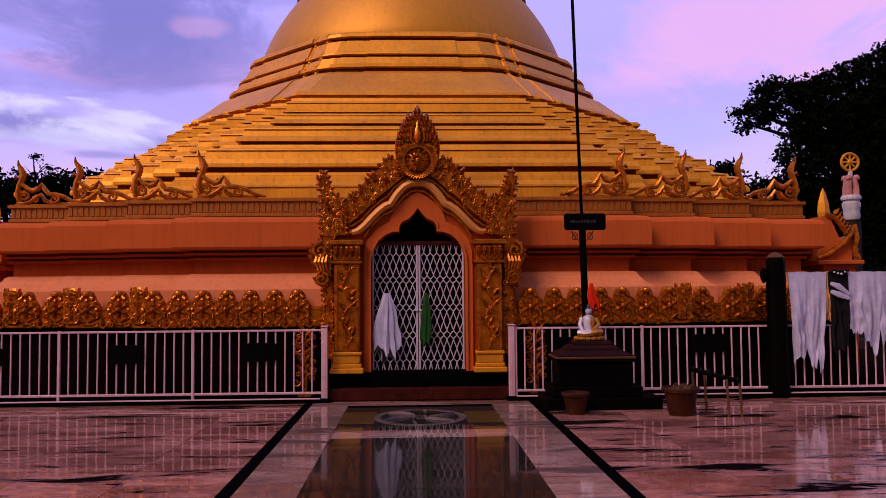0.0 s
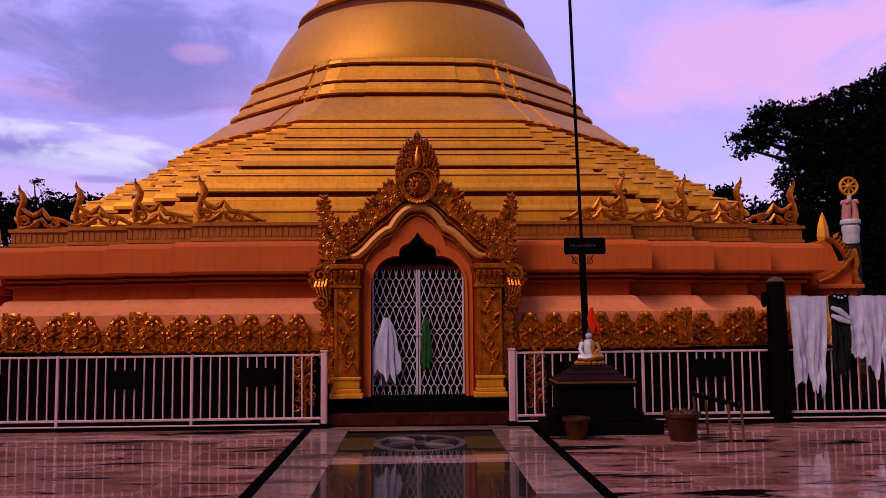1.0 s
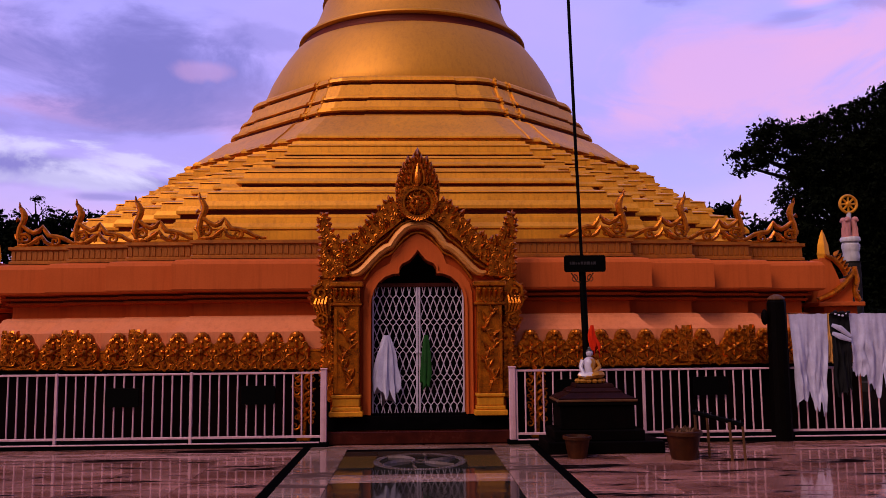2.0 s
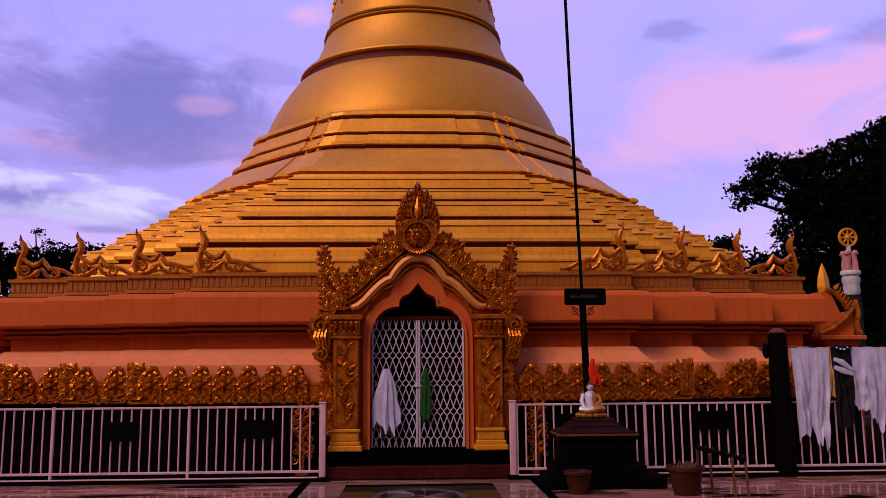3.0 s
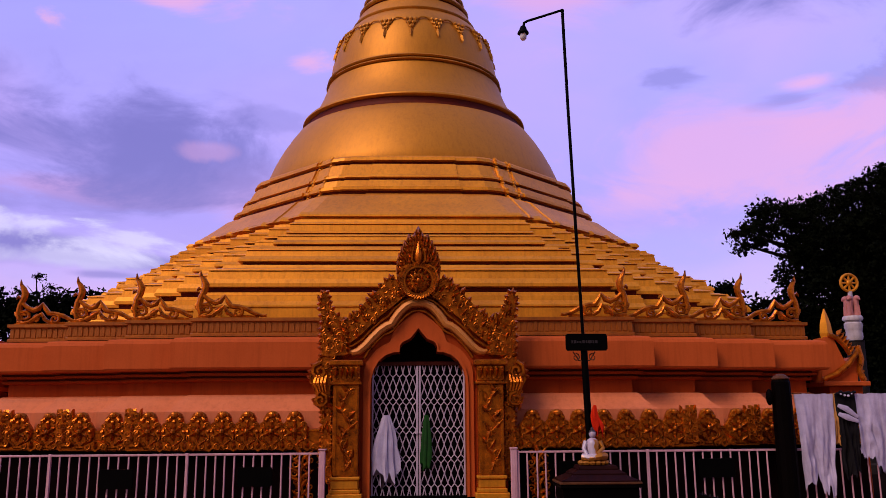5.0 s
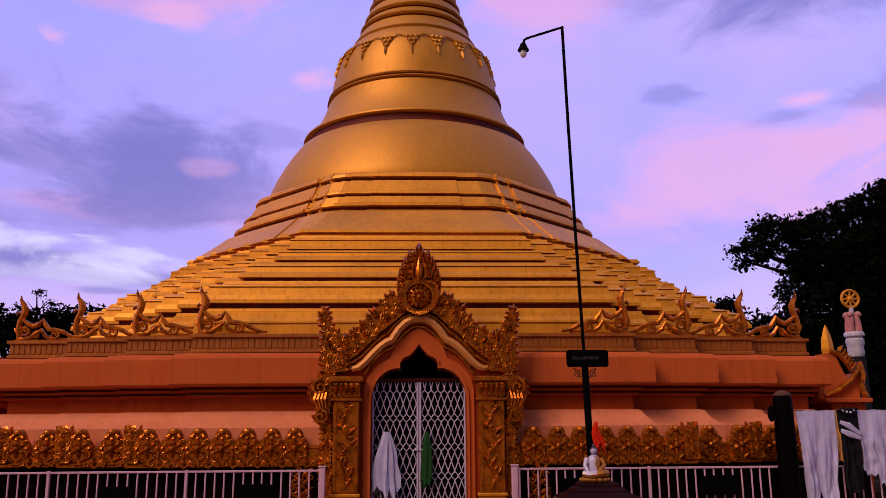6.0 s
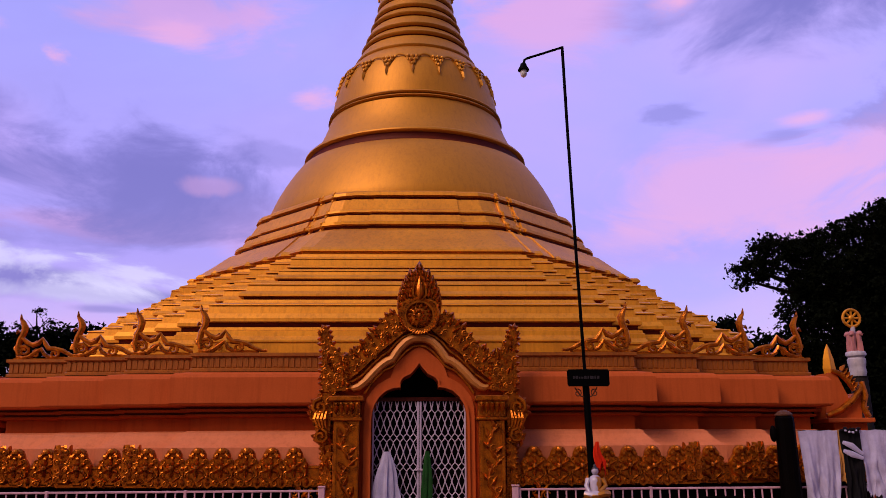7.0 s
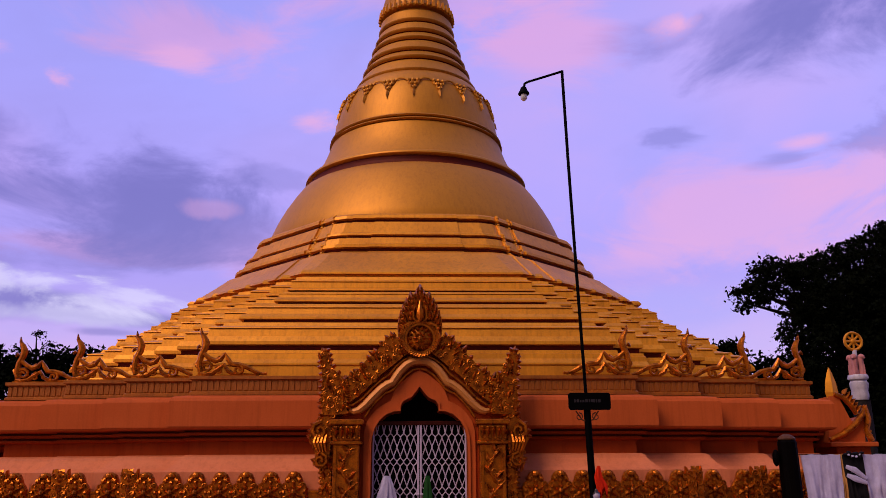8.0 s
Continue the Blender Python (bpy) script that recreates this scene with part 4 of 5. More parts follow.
for s in (-1, 1):
    part("pediment_slope", carving(mirror(SLOPE, s), 0.03, 0.092, lambda x, z: math.pi / 2 - 0.6 * (1 if x > 0 else -1), 5 + s), ORNATE, gate, "carved foliage slope of the pediment")
    part("horn", carving(mirror(HORN, s), 0.01, 0.088, lambda x, z: math.pi / 2, 11 + s), ORNATE, gate, "carved corner horn")
    bm = carving(mirror(BRACKET, s), 0.04, 0.085, lambda x, z: -math.pi / 2, 17 + s, 0.7)
    scroll(bm, s * 1.46, -0.01, 2.22, 0.13, -s, 1.5, 0.26, 1.4, 6)
    scroll(bm, s * 1.44, -0.01, 1.80, 0.11, s, 1.5, 0.26, 1.4, 6)
    for k in range(4):
        tube(bm, [(s * (1.36 + 0.05 * k), -0.02, 2.16), (s * (1.38 + 0.05 * k), -0.05, 2.05), (s * (1.36 + 0.04 * k), -0.02, 1.92)], [0.02, 0.03, 0.015], 5)
    part("bracket", bm, ORNATE, gate, "scrolled side bracket")
    part("side_strip", carving(mirror(STRIP, s), 0.08, 0.07, lambda x, z: math.pi / 2, 23 + s), ORNATE, gate, "narrow carved side strip")
    # pilaster
    x0, x1 = sorted((s * 0.84, s * 1.30))
    bm = bmesh.new()
    box(bm, x0 - 0.02, x1 + 0.02, -0.10, 0.5, 0.39, 0.47, 0.012)
    box(bm, x0 + 0.01, x1 - 0.01, -0.07, 0.5, 0.47, 0.53, 0.012)
    box(bm, x0 + 0.03, x1 - 0.03, -0.05, 0.5, 0.53, 0.66, 0.015)
    box(bm, x0 + 0.01, x1 - 0.01, -0.07, 0.5, 0.66, 0.71, 0.012)
    pil = part("pilaster", boxed(x0 + 0.04, x1 - 0.04, -0.03, 0.5, 0.71, 2.02, bevel=0.01), ORNATE, gate, "dark gold pilaster with carved leaves")
    part("pilaster_base", bm, GOLD, pil, "stepped golden base")
    bm = bmesh.new()
    rng = random.Random(31 + s)
    for j in range(16):
        z = 0.80 + j * 0.074
        sx = 1 if j % 2 else -1
        cx = s * 1.07 + 0.07 * math.sin(j * 0.9)
        if j % 2:
            scroll(bm, cx + sx * 0.04, -0.05, z, 0.06, sx, 1.0, 0.22, 1.1)
        leaf_tip(bm, cx, -0.035, z, math.pi / 2 + sx * rng.uniform(0.3, 0.9), 0.17, 0.09, 0.35)
    tube(bm, [(s * 1.07 + 0.07 * math.sin(j * 0.9), -0.045, 0.78 + j * 0.074) for j in range(17)], 0.018, 5)
    for xx in (x0 + 0.075, x1 - 0.075):
        box(bm, xx - 0.018, xx + 0.018, -0.055, -0.02, 0.74, 1.98)
    part("leaf_relief", bm, ORNATE, pil, "climbing carved leaf relief")
    bm = bmesh.new()
    box(bm, x0 + 0.0, x1 - 0.0, -0.08, 0.5, 2.02, 2.07, 0.012)
    box(bm, x0 + 0.03, x1 - 0.03, -0.05, 0.5, 2.07, 2.30, 0.01)
    box(bm, x0 - 0.02, x1 + 0.02, -0.11, 0.5, 2.30, 2.38, 0.015)
    part("capital", bm, ORNATE, pil, "moulded golden capital")
    bm = bmesh.new()
    for j in range(5):
        xx = x0 + 0.075 + j * (x1 - x0 - 0.15) / 4
        leaf_tip(bm, xx, -0.05, 2.28, -math.pi / 2, 0.17, 0.10, 0.45)
        blob(bm, xx, -0.08, 2.26, 0.035, 0.03, 0.03)
        blob(bm, xx + 0.035, -0.06, 2.11, 0.02, 0.02, 0.02)
    part("capital_leaves", bm, ORNATE, pil)

# threshold and steps
part("door_step", boxed(-1.36, 1.36, 0.02, 0.70, 0.18, 0.385, bevel=0.01), BLACKSTONE, gate, "black stone door step")
part("lower_step", boxed(-1.40, 1.40, -0.14, 0.70, 0.0, 0.18, bevel=0.012), REDSTEP, gate, "polished red granite step")

# room behind the door, its darkness painted into the plaster
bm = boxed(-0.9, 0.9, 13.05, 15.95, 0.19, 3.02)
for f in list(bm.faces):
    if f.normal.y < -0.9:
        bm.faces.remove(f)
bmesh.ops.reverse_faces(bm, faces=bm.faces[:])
tagged(part("wall_room", bm, UNLITROOM), "plastered room behind the lattice door, its darkness painted on", "room", kind="structure")

# ---- folding lattice door ----
lattice = empty("lattice_door", 0.01, 12.62, 0.385, "closed white folding metal lattice door in two leaves", "door")
part("top_track", boxed(-0.715, 0.715, -0.03, 0.03, 1.925, 1.985, bevel=0.005), REDSTEP, lattice, "red painted top track")
part("bottom_track", boxed(-0.715, 0.715, -0.025, 0.025, 0.0, 0.03, bevel=0.004), BLACK, lattice)
for s in (-1, 1):
    leaf = part("leaf_post", boxed(*sorted((s * 0.005, s * 0.035)), -0.02, 0.02, 0.03, 1.925, bevel=0.004), LATTICE, lattice)
    part("leaf_post", boxed(*sorted((s * 0.675, s * 0.70)), -0.02, 0.02, 0.03, 1.925, bevel=0.004), LATTICE, lattice)
    n = 13
    for i in range(n):
        x = s * (0.062 + i * 0.0495)
        sway = 0.0247 if i % 2 else -0.0247
        pts = [(x, 0, 0.03)]
        z, k = 0.12, 0
        while z < 1.86:
            d = sway if k % 2 else -sway
            pts += [(x + d * 0.86, 0, z), (x + d * 0.86, 0, z + 0.025)]
            z += 0.14 if k % 4 in (1, 2) else 0.07
            k += 1
        pts.append((x, 0, 1.925))
        part("lattice_bar", tube(bmesh.new(), pts, 0.0078, 4, 0.7), LATTICE, lattice)
    part("latch", boxed(*sorted((s * 0.006, s * 0.055)), -0.045, -0.02, 0.915, 0.945, bevel=0.006), LATTICE, lattice, "small pale latch")


def bundle(h, w0, w1, folds, seed, drift=0.05, rag=1.0):
    """Hanging gathered cloth, narrow at the knot."""
    rng = random.Random(seed)
    ph = [rng.uniform(0, 6.28) for _ in range(3)]
    rings = []
    n = 44
    for j in range(15):
        f = j / 14
        w = w0 + (w1 - w0) * min(1, f * 1.25) ** 0.75 * (1 - 0.12 * max(0, f - 0.75) * 4)
        ring = []
        for i in range(n):
            a = 2 * math.pi * i / n
            q = 1 + 0.30 * min(1, f * 3) * math.sin(folds * a + ph[0] + f * 1.5) + 0.10 * f * math.sin(2 * folds * a + f * 5) + 0.1 * math.sin(3 * a + ph[1])
            ring.append((w * q * math.cos(a) + drift * math.sin(f * 4 + ph[2]) * f, 0.28 * w * q * math.sin(a), -h * f + (0.06 * math.sin(2 * a + ph[1]) + 0.05 * math.sin(5 * a + ph[0]) + 0.03 * math.sin(9 * a)) * f * f * rag))
        rings.append(ring)
    return loft(rings)


c = tagged(part("white_cloth", bundle(0.84, 0.045, 0.17, 9, 4, 0.03, 1.7), WHITECLOTH, smooth=True), "white gathered cloth tied to the lattice door", "cloth")
c.matrix_basis = pose(-0.47, 12.545, 1.58)
c = tagged(part("green_cloth", bundle(0.74, 0.028, 0.075, 5, 9, 0.008, 0.8), GREENCLOTH, smooth=True), "narrow green cloth tied to the lattice door", "cloth")
c.matrix_basis = pose(0.125, 12.56, 1.58)

# ---- railings ----
FY = 12.20


def section(x0, x1, first=False):
    fence = empty("railing", (x0 + x1) / 2, FY, 0, "white painted metal railing section on a dark kerb", "railing", "railings round the stupa")
    h = (x1 - x0) / 2
    part("top_rail", boxed(-h, h, -0.018, 0.018, 1.03, 1.06, bevel=0.005), RAIL, fence)
    part("bottom_rail", boxed(-h, h, -0.018, 0.018, 0.115, 0.15, bevel=0.005), RAIL, fence)
    part("foot_rail", boxed(-h, h, -0.155, -0.125, 0.056, 0.075, bevel=0.004), RAIL, fence, "low pale foot rail on the kerb")
    part("post", boxed(-h - 0.02, -h + 0.02, -0.022, 0.022, 0.05, 1.07, bevel=0.005), RAIL, fence)
    n = round((x1 - x0) / 0.137)
    bar = None
    for i in range(1, n):
        x = -h + i * (x1 - x0) / n
        if bar is None:
            bar = part("bar", tube(bmesh.new(), [(0, 0, 0.14), (0, 0, 1.04)], 0.0125, 6), RAIL, fence)
            bar.matrix_basis = pose(x, 0, 0)
        else:
            again(bar, x + random.uniform(-0.004, 0.004), 0, 0, fence, ry=random.uniform(-0.35, 0.35))
    return fence


def gate_post(x):
    bm = boxed(-0.045, 0.045, -0.045, 0.045, 0.05, 1.09, bevel=0.008)
    box(bm, -0.055, 0.055, -0.055, 0.055, 1.09, 1.11, 0.005)
    ob = tagged(part("railing_post", bm, RAIL), "thick white end post of the railing", "post", "railing end posts")
    ob.matrix_basis = pose(x, FY, 0)


for x0, x1 in ((-9.04, -7.12), (-7.12, -5.20), (-5.20, -3.28), (-3.28, -1.42), (1.44, 3.33), (3.33, 5.22), (5.50, 7.40), (7.40, 9.30), (9.30, 11.2)):
    section(x0, x1)
gate_post(-1.37)
gate_post(1.38)
for x0, x1 in ((-9.2, -1.30), (1.30, 11.3)):
    tagged(part("kerb", boxed(x0, x1, 12.06, 12.66, -0.012, 0.055, bevel=0.01), BLACKSTONE), "low black granite kerb under the railing", "kerb", kind="structure")


def plaque(x, z, w, h, tilt=0.0):
    out = []
    r = 0.035
    for cx, cz, a0 in ((w / 2 - r, h / 2 - r, 0), (-w / 2 + r, h / 2 - r, 90), (-w / 2 + r, -h / 2 + r, 180), (w / 2 - r, -h / 2 + r, 270)):
        out += [(cx + r * math.cos(radians(a0 + k * 30)), cz + r * math.sin(radians(a0 + k * 30))) for k in range(4)]
    e = empty("name_board", x, FY - 0.045, z, "small black board with rounded corners on the railing", "board", "boards on the railing")
    part("panel", prism(bmesh.new(), out, -0.012, 0.012, 0.02), BLACK, e)
    part("clamp", boxed(-0.02, 0.02, 0.01, 0.06, -0.02, 0.02, bevel=0.004), BLACK, e)
    e.rotation_euler[1] = radians(tilt)


for x, z, w in ((-6.22, 0.70, 0.46), (-4.25, 0.72, 0.48), (-2.31, 0.735, 0.49), (2.18, 0.78, 0.30), (4.32, 0.80, 0.53)):
    plaque(x, z, w, 0.27, random.uniform(-1.5, 1.5))


# golden branching ornaments standing beside the gateway
def gilded_plant(seed):
    rng = random.Random(seed)
    bm = bmesh.new()
    box(bm, -0.10, 0.10, -0.08, 0.08, 0.0, 0.06, 0.01)
    tube(bm, [(0, 0, 0.05), (0.02, 0, 0.35), (-0.02, 0, 0.7), (0.03, 0, 1.02)], [0.03, 0.025, 0.02, 0.012], 6)
    for j in range(13):
        z = 0.22 + j * 0.062
        s = 1 if j % 2 else -1
        scroll(bm, s * rng.uniform(0.07, 0.13), -0.02, z, rng.uniform(0.045, 0.07), s, rng.uniform(0, 3), 0.24, 1.2)
        leaf_tip(bm, 0, -0.02, z, math.pi / 2 - s * rng.uniform(0.5, 1.2), rng.uniform(0.14, 0.22), 0.07, 0.4)
    return bm


for x, sd in ((-1.68, 2), (1.78, 6)):
    ob = tagged(part("gilded_plant", gilded_plant(sd), ORNATE), "gilded scrollwork plant standing behind the railing", "ornament", "gilded plants")
    ob.matrix_basis = pose(x, 12.42, 0.05)

# ---- lamp post with its sign ----
lamp = empty("lamp_post", 2.40, 11.78, 0, "tall thin black lamp post leaning slightly, with a bent arm", "lamp post")
LX = -0.155
part("lower_pole", tube(bmesh.new(), [(0.03, 0, 0), (-0.03, 0, 2.62)], 0.05, 12), BLACK, lamp, "thick lower pole", smooth=True)
part("collar", lathe([(0.04, 2.58), (0.065, 2.60), (0.065, 2.66), (0.03, 2.70)], 14, -0.03), BLACK, lamp)
part("upper_pole", tube(bmesh.new(), [(-0.03, 0, 2.6), (-0.08, 0, 4.4), (-0.125, 0, 6.2), (LX, 0, 7.75)], 0.024, 10), BLACK, lamp, smooth=True)
arm = part("arm", tube(bmesh.new(), [(LX, 0, 7.74), (LX - 0.2, 0, 7.67), (LX - 0.55, 0, 7.55), (LX - 0.60, 0, 7.52), (LX - 0.615, 0, 7.45)], 0.02, 8), BLACK, lamp, smooth=True)
part("lamp_shade", lathe([(0.02, 7.47), (0.045, 7.45), (0.06, 7.40), (0.085, 7.36), (0.09, 7.34), (0.05, 7.335)], 16, LX - 0.62), BLACK, arm, "black bell-shaped shade", smooth=True)
part("bulb", lathe([(0.045, 7.335), (0.055, 7.30), (0.05, 7.26), (0.025, 7.23), (0.005, 7.225)], 12, LX - 0.62), GLASS, arm, "milky glass bulb cover", smooth=True)
board = part("sign_board", prism(bmesh.new(), [(-0.28, 2.46), (0.28, 2.46), (0.30, 2.49), (0.30, 2.67), (0.28, 2.70), (-0.28, 2.70), (-0.30, 2.67), (-0.30, 2.49)], -0.085, -0.06, 0.015), BLACK, lamp, "black sign board with worn lettering")
x = -0.22
for w in (0.03, 0.05, 0.025, 0.04, 0.05, 0.03, 0.07, 0.03, 0.05):
    part("lettering", boxed(x, x + w * 0.7, -0.090, -0.0855, 2.565, 2.565 + 0.03 + 0.012 * (int(w * 100) % 2)), GREYTEXT, board)
    x += w * 0.7 + 0.014
bm = bmesh.new()
for s in (-1, 1):
    scroll(bm, s * 0.12 - 0.03, -0.02, 2.37, 0.06, s, 1.57, 0.16, 1.3)
    tube(bm, [(-0.03, -0.02, 2.30), (s * 0.08 - 0.03, -0.02, 2.33), (s * 0.16 - 0.03, -0.02, 2.45)], 0.01, 5)
part("scroll_bracket", bm, WOOD, lamp, "rusty scroll bracket under the sign")

flag = tagged(part("cloth_flag", bundle(0.36, 0.02, 0.06, 5, 12), REDCLOTH, smooth=True), "orange-red cloth tied round the lamp post", "cloth")
flag.matrix_basis = pose(2.48, 11.70, 1.70)

# ---- pedestal and seated statue ----
ped = empty("pedestal", 2.40, 11.50, 0, "dark tiered pedestal with a gilt edge on the court", "pedestal")
part("foot", boxed(-0.70, 0.86, -0.50, 0.34, 0.0, 0.16, bevel=0.012), DARKWOOD, ped)
part("foot_step", boxed(-0.60, 0.62, -0.42, 0.30, 0.16, 0.30, bevel=0.012), DARKWOOD, ped)
part("body", boxed(-0.50, 0.50, -0.34, 0.26, 0.30, 0.62, bevel=0.01), DARKWOOD, ped)
bm = boxed(-0.54, 0.54, -0.37, 0.28, 0.62, 0.665, bevel=0.008)
part("slab", bm, DARKWOOD, ped)
part("gilt_edge", boxed(-0.545, 0.545, -0.378, 0.28, 0.667, 0.70, bevel=0.008), WOOD, ped, "gilt edge of the top slab")
for a0, b0, a1, b1, z0, z1 in ((0.52, 0.33, 0.37, 0.26, 0.702, 0.785), (0.36, 0.25, 0.30, 0.22, 0.787, 0.845), (0.26, 0.20, 0.25, 0.19, 0.847, 0.90)):
    part("tier", loft([[(-a, -b - 0.04, z), (a, -b - 0.04, z), (a, b - 0.04, z), (-a, b - 0.04, z)] for a, b, z in ((a0, b0, z0), (a0, b0, z0 + 0.015), (a1, b1, z1 - 0.008), (a1 - 0.008, b1 - 0.008, z1))]), REDWOOD, ped, "dark red tier")


def seated_figure():
    bm = bmesh.new()
    for a in range(14):
        t = 2 * math.pi * a / 14
        blob(bm, 0.17 * math.cos(t), 0.10 * math.sin(t), 0.035, 0.05, 0.04, 0.035)
    blob(bm, 0, 0, 0.05, 0.18, 0.11, 0.05, 14, 6)
    tube(bm, [(-0.16, -0.04, 0.11), (-0.06, -0.10, 0.10), (0.08, -0.10, 0.12), (0.16, -0.03, 0.12)], [0.045, 0.05, 0.05, 0.045], 8)
    tube(bm, [(0, 0.02, 0.08), (0, 0.02, 0.18), (0, 0.02, 0.28), (0, 0.02, 0.335), (0, 0.02, 0.36)], [0.11, 0.085, 0.095, 0.07, 0.032], 10)
    tube(bm, [(-0.095, 0.01, 0.31), (-0.13, -0.02, 0.22), (-0.10, -0.08, 0.13)], [0.036, 0.03, 0.024], 8)
    tube(bm, [(0.095, 0.01, 0.31), (0.13, -0.02, 0.22), (0.03, -0.10, 0.15)], [0.036, 0.03, 0.024], 8)
    blob(bm, 0, 0.01, 0.415, 0.05, 0.052, 0.06, 12, 8)
    blob(bm, 0, 0.02, 0.475, 0.024, 0.024, 0.028, 8, 5)
    return bm


st = tagged(part("statue", seated_figure(), STATUE, smooth=True), "small white and gilt seated statue on a lotus seat", "statue")
st.matrix_basis = pose(2.37, 11.42, 0.90)


# ---- pots and a small stand ----
def pot(name, x, y, r, h, label):
    e = empty(name, x, y, 0, label, "plant pot", "clay pots")
    prof = [(r * 0.66, 0.0), (r * 0.70, 0.02), (r * 0.92, h * 0.82), (r * 0.93, h * 0.84), (r * 1.05, h * 0.85), (r * 1.06, h * 0.97), (r * 1.02, h), (r * 0.92, h), (r * 0.88, h * 0.86), (r * 0.84, h * 0.80)]
    part("body", lathe(prof, 22), CLAY, e, smooth=True)
    part("soil", lathe([(r * 0.80, h * 0.76), (r * 0.87, h * 0.84), (r * 0.4, h * 0.88), (0.01, h * 0.89)], 16), SOIL, e)
    return e


pot("plant_pot", 2.03, 10.72, 0.175, 0.28, "brown clay pot with a wide rim and soil")
p2 = pot("plant_pot", 3.34, 10.50, 0.225, 0.355, "larger ochre clay pot with soil and twigs")
bm = bmesh.new()
rng = random.Random(8)
for i in range(26):
    a, q = rng.uniform(0, 6.28), rng.uniform(0.02, 0.15)
    leaf_tip(bm, q * math.cos(a), q * math.sin(a), 0.31, rng.uniform(0.6, 2.5), rng.uniform(0.05, 0.12), 0.03, 0.3)
part("dry_leaves", bm, WOOD, p2, "short dry leaves")

stand = empty("wooden_stand", 3.82, 10.45, 0, "small wooden stand with a sloping dark pegged bar", "stand")
part("top_bar", tube(bmesh.new(), [(-0.34, 0.10, 0.58), (0.24, -0.10, 0.43)], 0.03, 6), BLACK, stand, "dark sloping bar with pegs")
for x, y, h in ((0.06, -0.16, 0.46), (0.22, -0.17, 0.43), (-0.28, 0.12, 0.55), (-0.12, 0.13, 0.52)):
    part("leg", tube(bmesh.new(), [(x, y, 0), (x + 0.01, y + 0.08, h)], 0.018, 6), WOOD, stand)
part("cross_bar", tube(bmesh.new(), [(0.05, -0.12, 0.26), (0.23, -0.12, 0.26)], 0.012, 6), WOOD, stand)
for i in range(7):
    f = (i + 0.5) / 7
    p = Vector((-0.34, 0.10, 0.58)).lerp(Vector((0.24, -0.10, 0.43)), f)
    part("peg", tube(bmesh.new(), [p + Vector((0, -0.02, 0.015)), p + Vector((0, -0.03, 0.05))], 0.008, 5), GREYTEXT, stand)

# ---- dark post, washing line and cloths ----
post = empty("wooden_post", 5.34, 12.12, 0, "thick dark wooden post with a reddish cap", "post")
part("shaft", lathe([(0.155, 0.0), (0.15, 0.3), (0.145, 1.2), (0.135, 2.02), (0.11, 2.06)], 12), DARKWOOD, post)
part("cap", lathe([(0.125, 2.055), (0.13, 2.07), (0.09, 2.11), (0.04, 2.135), (0.01, 2.14)], 12), WOOD, post, "reddish worn cap")
bm = bmesh.new()
blob(bm, -0.20, -0.04, 1.80, 0.05, 0.06, 0.12, 10, 6)
part("knob", bm, DARKWOOD, post, "dark rounded insulator")
post2 = tagged(part("line_post", tube(bmesh.new(), [(0, 0, 0.0), (0, 0, 1.92)], 0.03, 8), BLACK), "thin dark post holding the washing line", "post")
post2.matrix_basis = pose(8.6, 12.16, 0)
line = tagged(part("washing_line", tube(bmesh.new(), [(5.46, 12.12, 1.85), (6.4, 12.13, 1.835), (7.5, 12.14, 1.84), (8.6, 12.16, 1.87)], 0.006, 5), BLACK), "thin dark washing line strung between two posts", "line")


def sheet(w, drop, seed, ragged=0.12, taper=0.12):
    """Cloth over a line: thickness, deepening folds, a ragged hem of uneven tongues."""
    rng = random.Random(seed)
    o = rng.uniform(0, 50)
    nx, nz = 44, 26
    bm = bmesh.new()
    hem = []
    for i in range(nx + 1):
        u = i / nx
        slow = noise.noise((u * 2.2 + o, o, 0.3))
        quick = noise.noise((u * 9.0 + o, 3.1, o))
        bite = max(0.0, noise.noise((u * 5.0 + o * 1.7, 8.2, 1.0)) - 0.12) * 2.2
        tear = noise.noise((u * 22.0 + o, 6.4, 2.0))
        hem.append(drop * (1 - ragged * (0.5 - slow) - 0.4 * ragged * quick - ragged * 0.8 * bite - 0.25 * ragged * tear))
    layers = []
    for t in (-0.006, 0.006):
        grid = []
        for j in range(nz + 1):
            f = j / nz
            row = []
            for i in range(nx + 1):
                u = i / nx
                deep = min(1.0, f * 2.0)
                fold = 0.06 * deep * noise.noise((u * 4.0 + o, f * 1.3, 2.0)) + 0.022 * deep * noise.noise((u * 11 + o, f * 2.4, 5.0)) + 0.035 * deep * noise.noise((u * 5 + o, f * 6, o))
                side = (u - 0.5) * w * (1 - taper * f) + 0.05 * f * noise.noise((f * 2.5, o, u))
                row.append(bm.verts.new((side, fold + t - 0.02 * deep, -hem[i] * f - 0.012 * noise.noise((u * 6, o, 1.0)))))
            grid.append(row)
        layers.append(grid)
    for g, flip in zip(layers, (False, True)):
        for j in range(nz):
            for i in range(nx):
                q = (g[j][i], g[j + 1][i], g[j + 1][i + 1], g[j][i + 1])
                bm.faces.new(q[::-1] if flip else q)
    a, b = layers
    ring = [(0, i) for i in range(nx)] + [(j, nx) for j in range(nz)] + [(nz, i) for i in range(nx, 0, -1)] + [(j, 0) for j in range(nz, 0, -1)]
    for (j0, i0), (j1, i1) in zip(ring, ring[1:] + ring[:1]):
        bm.faces.new((a[j0][i0], a[j1][i1], b[j1][i1], b[j0][i0]))
    bmesh.ops.recalc_face_normals(bm, faces=bm.faces[:])
    return bm


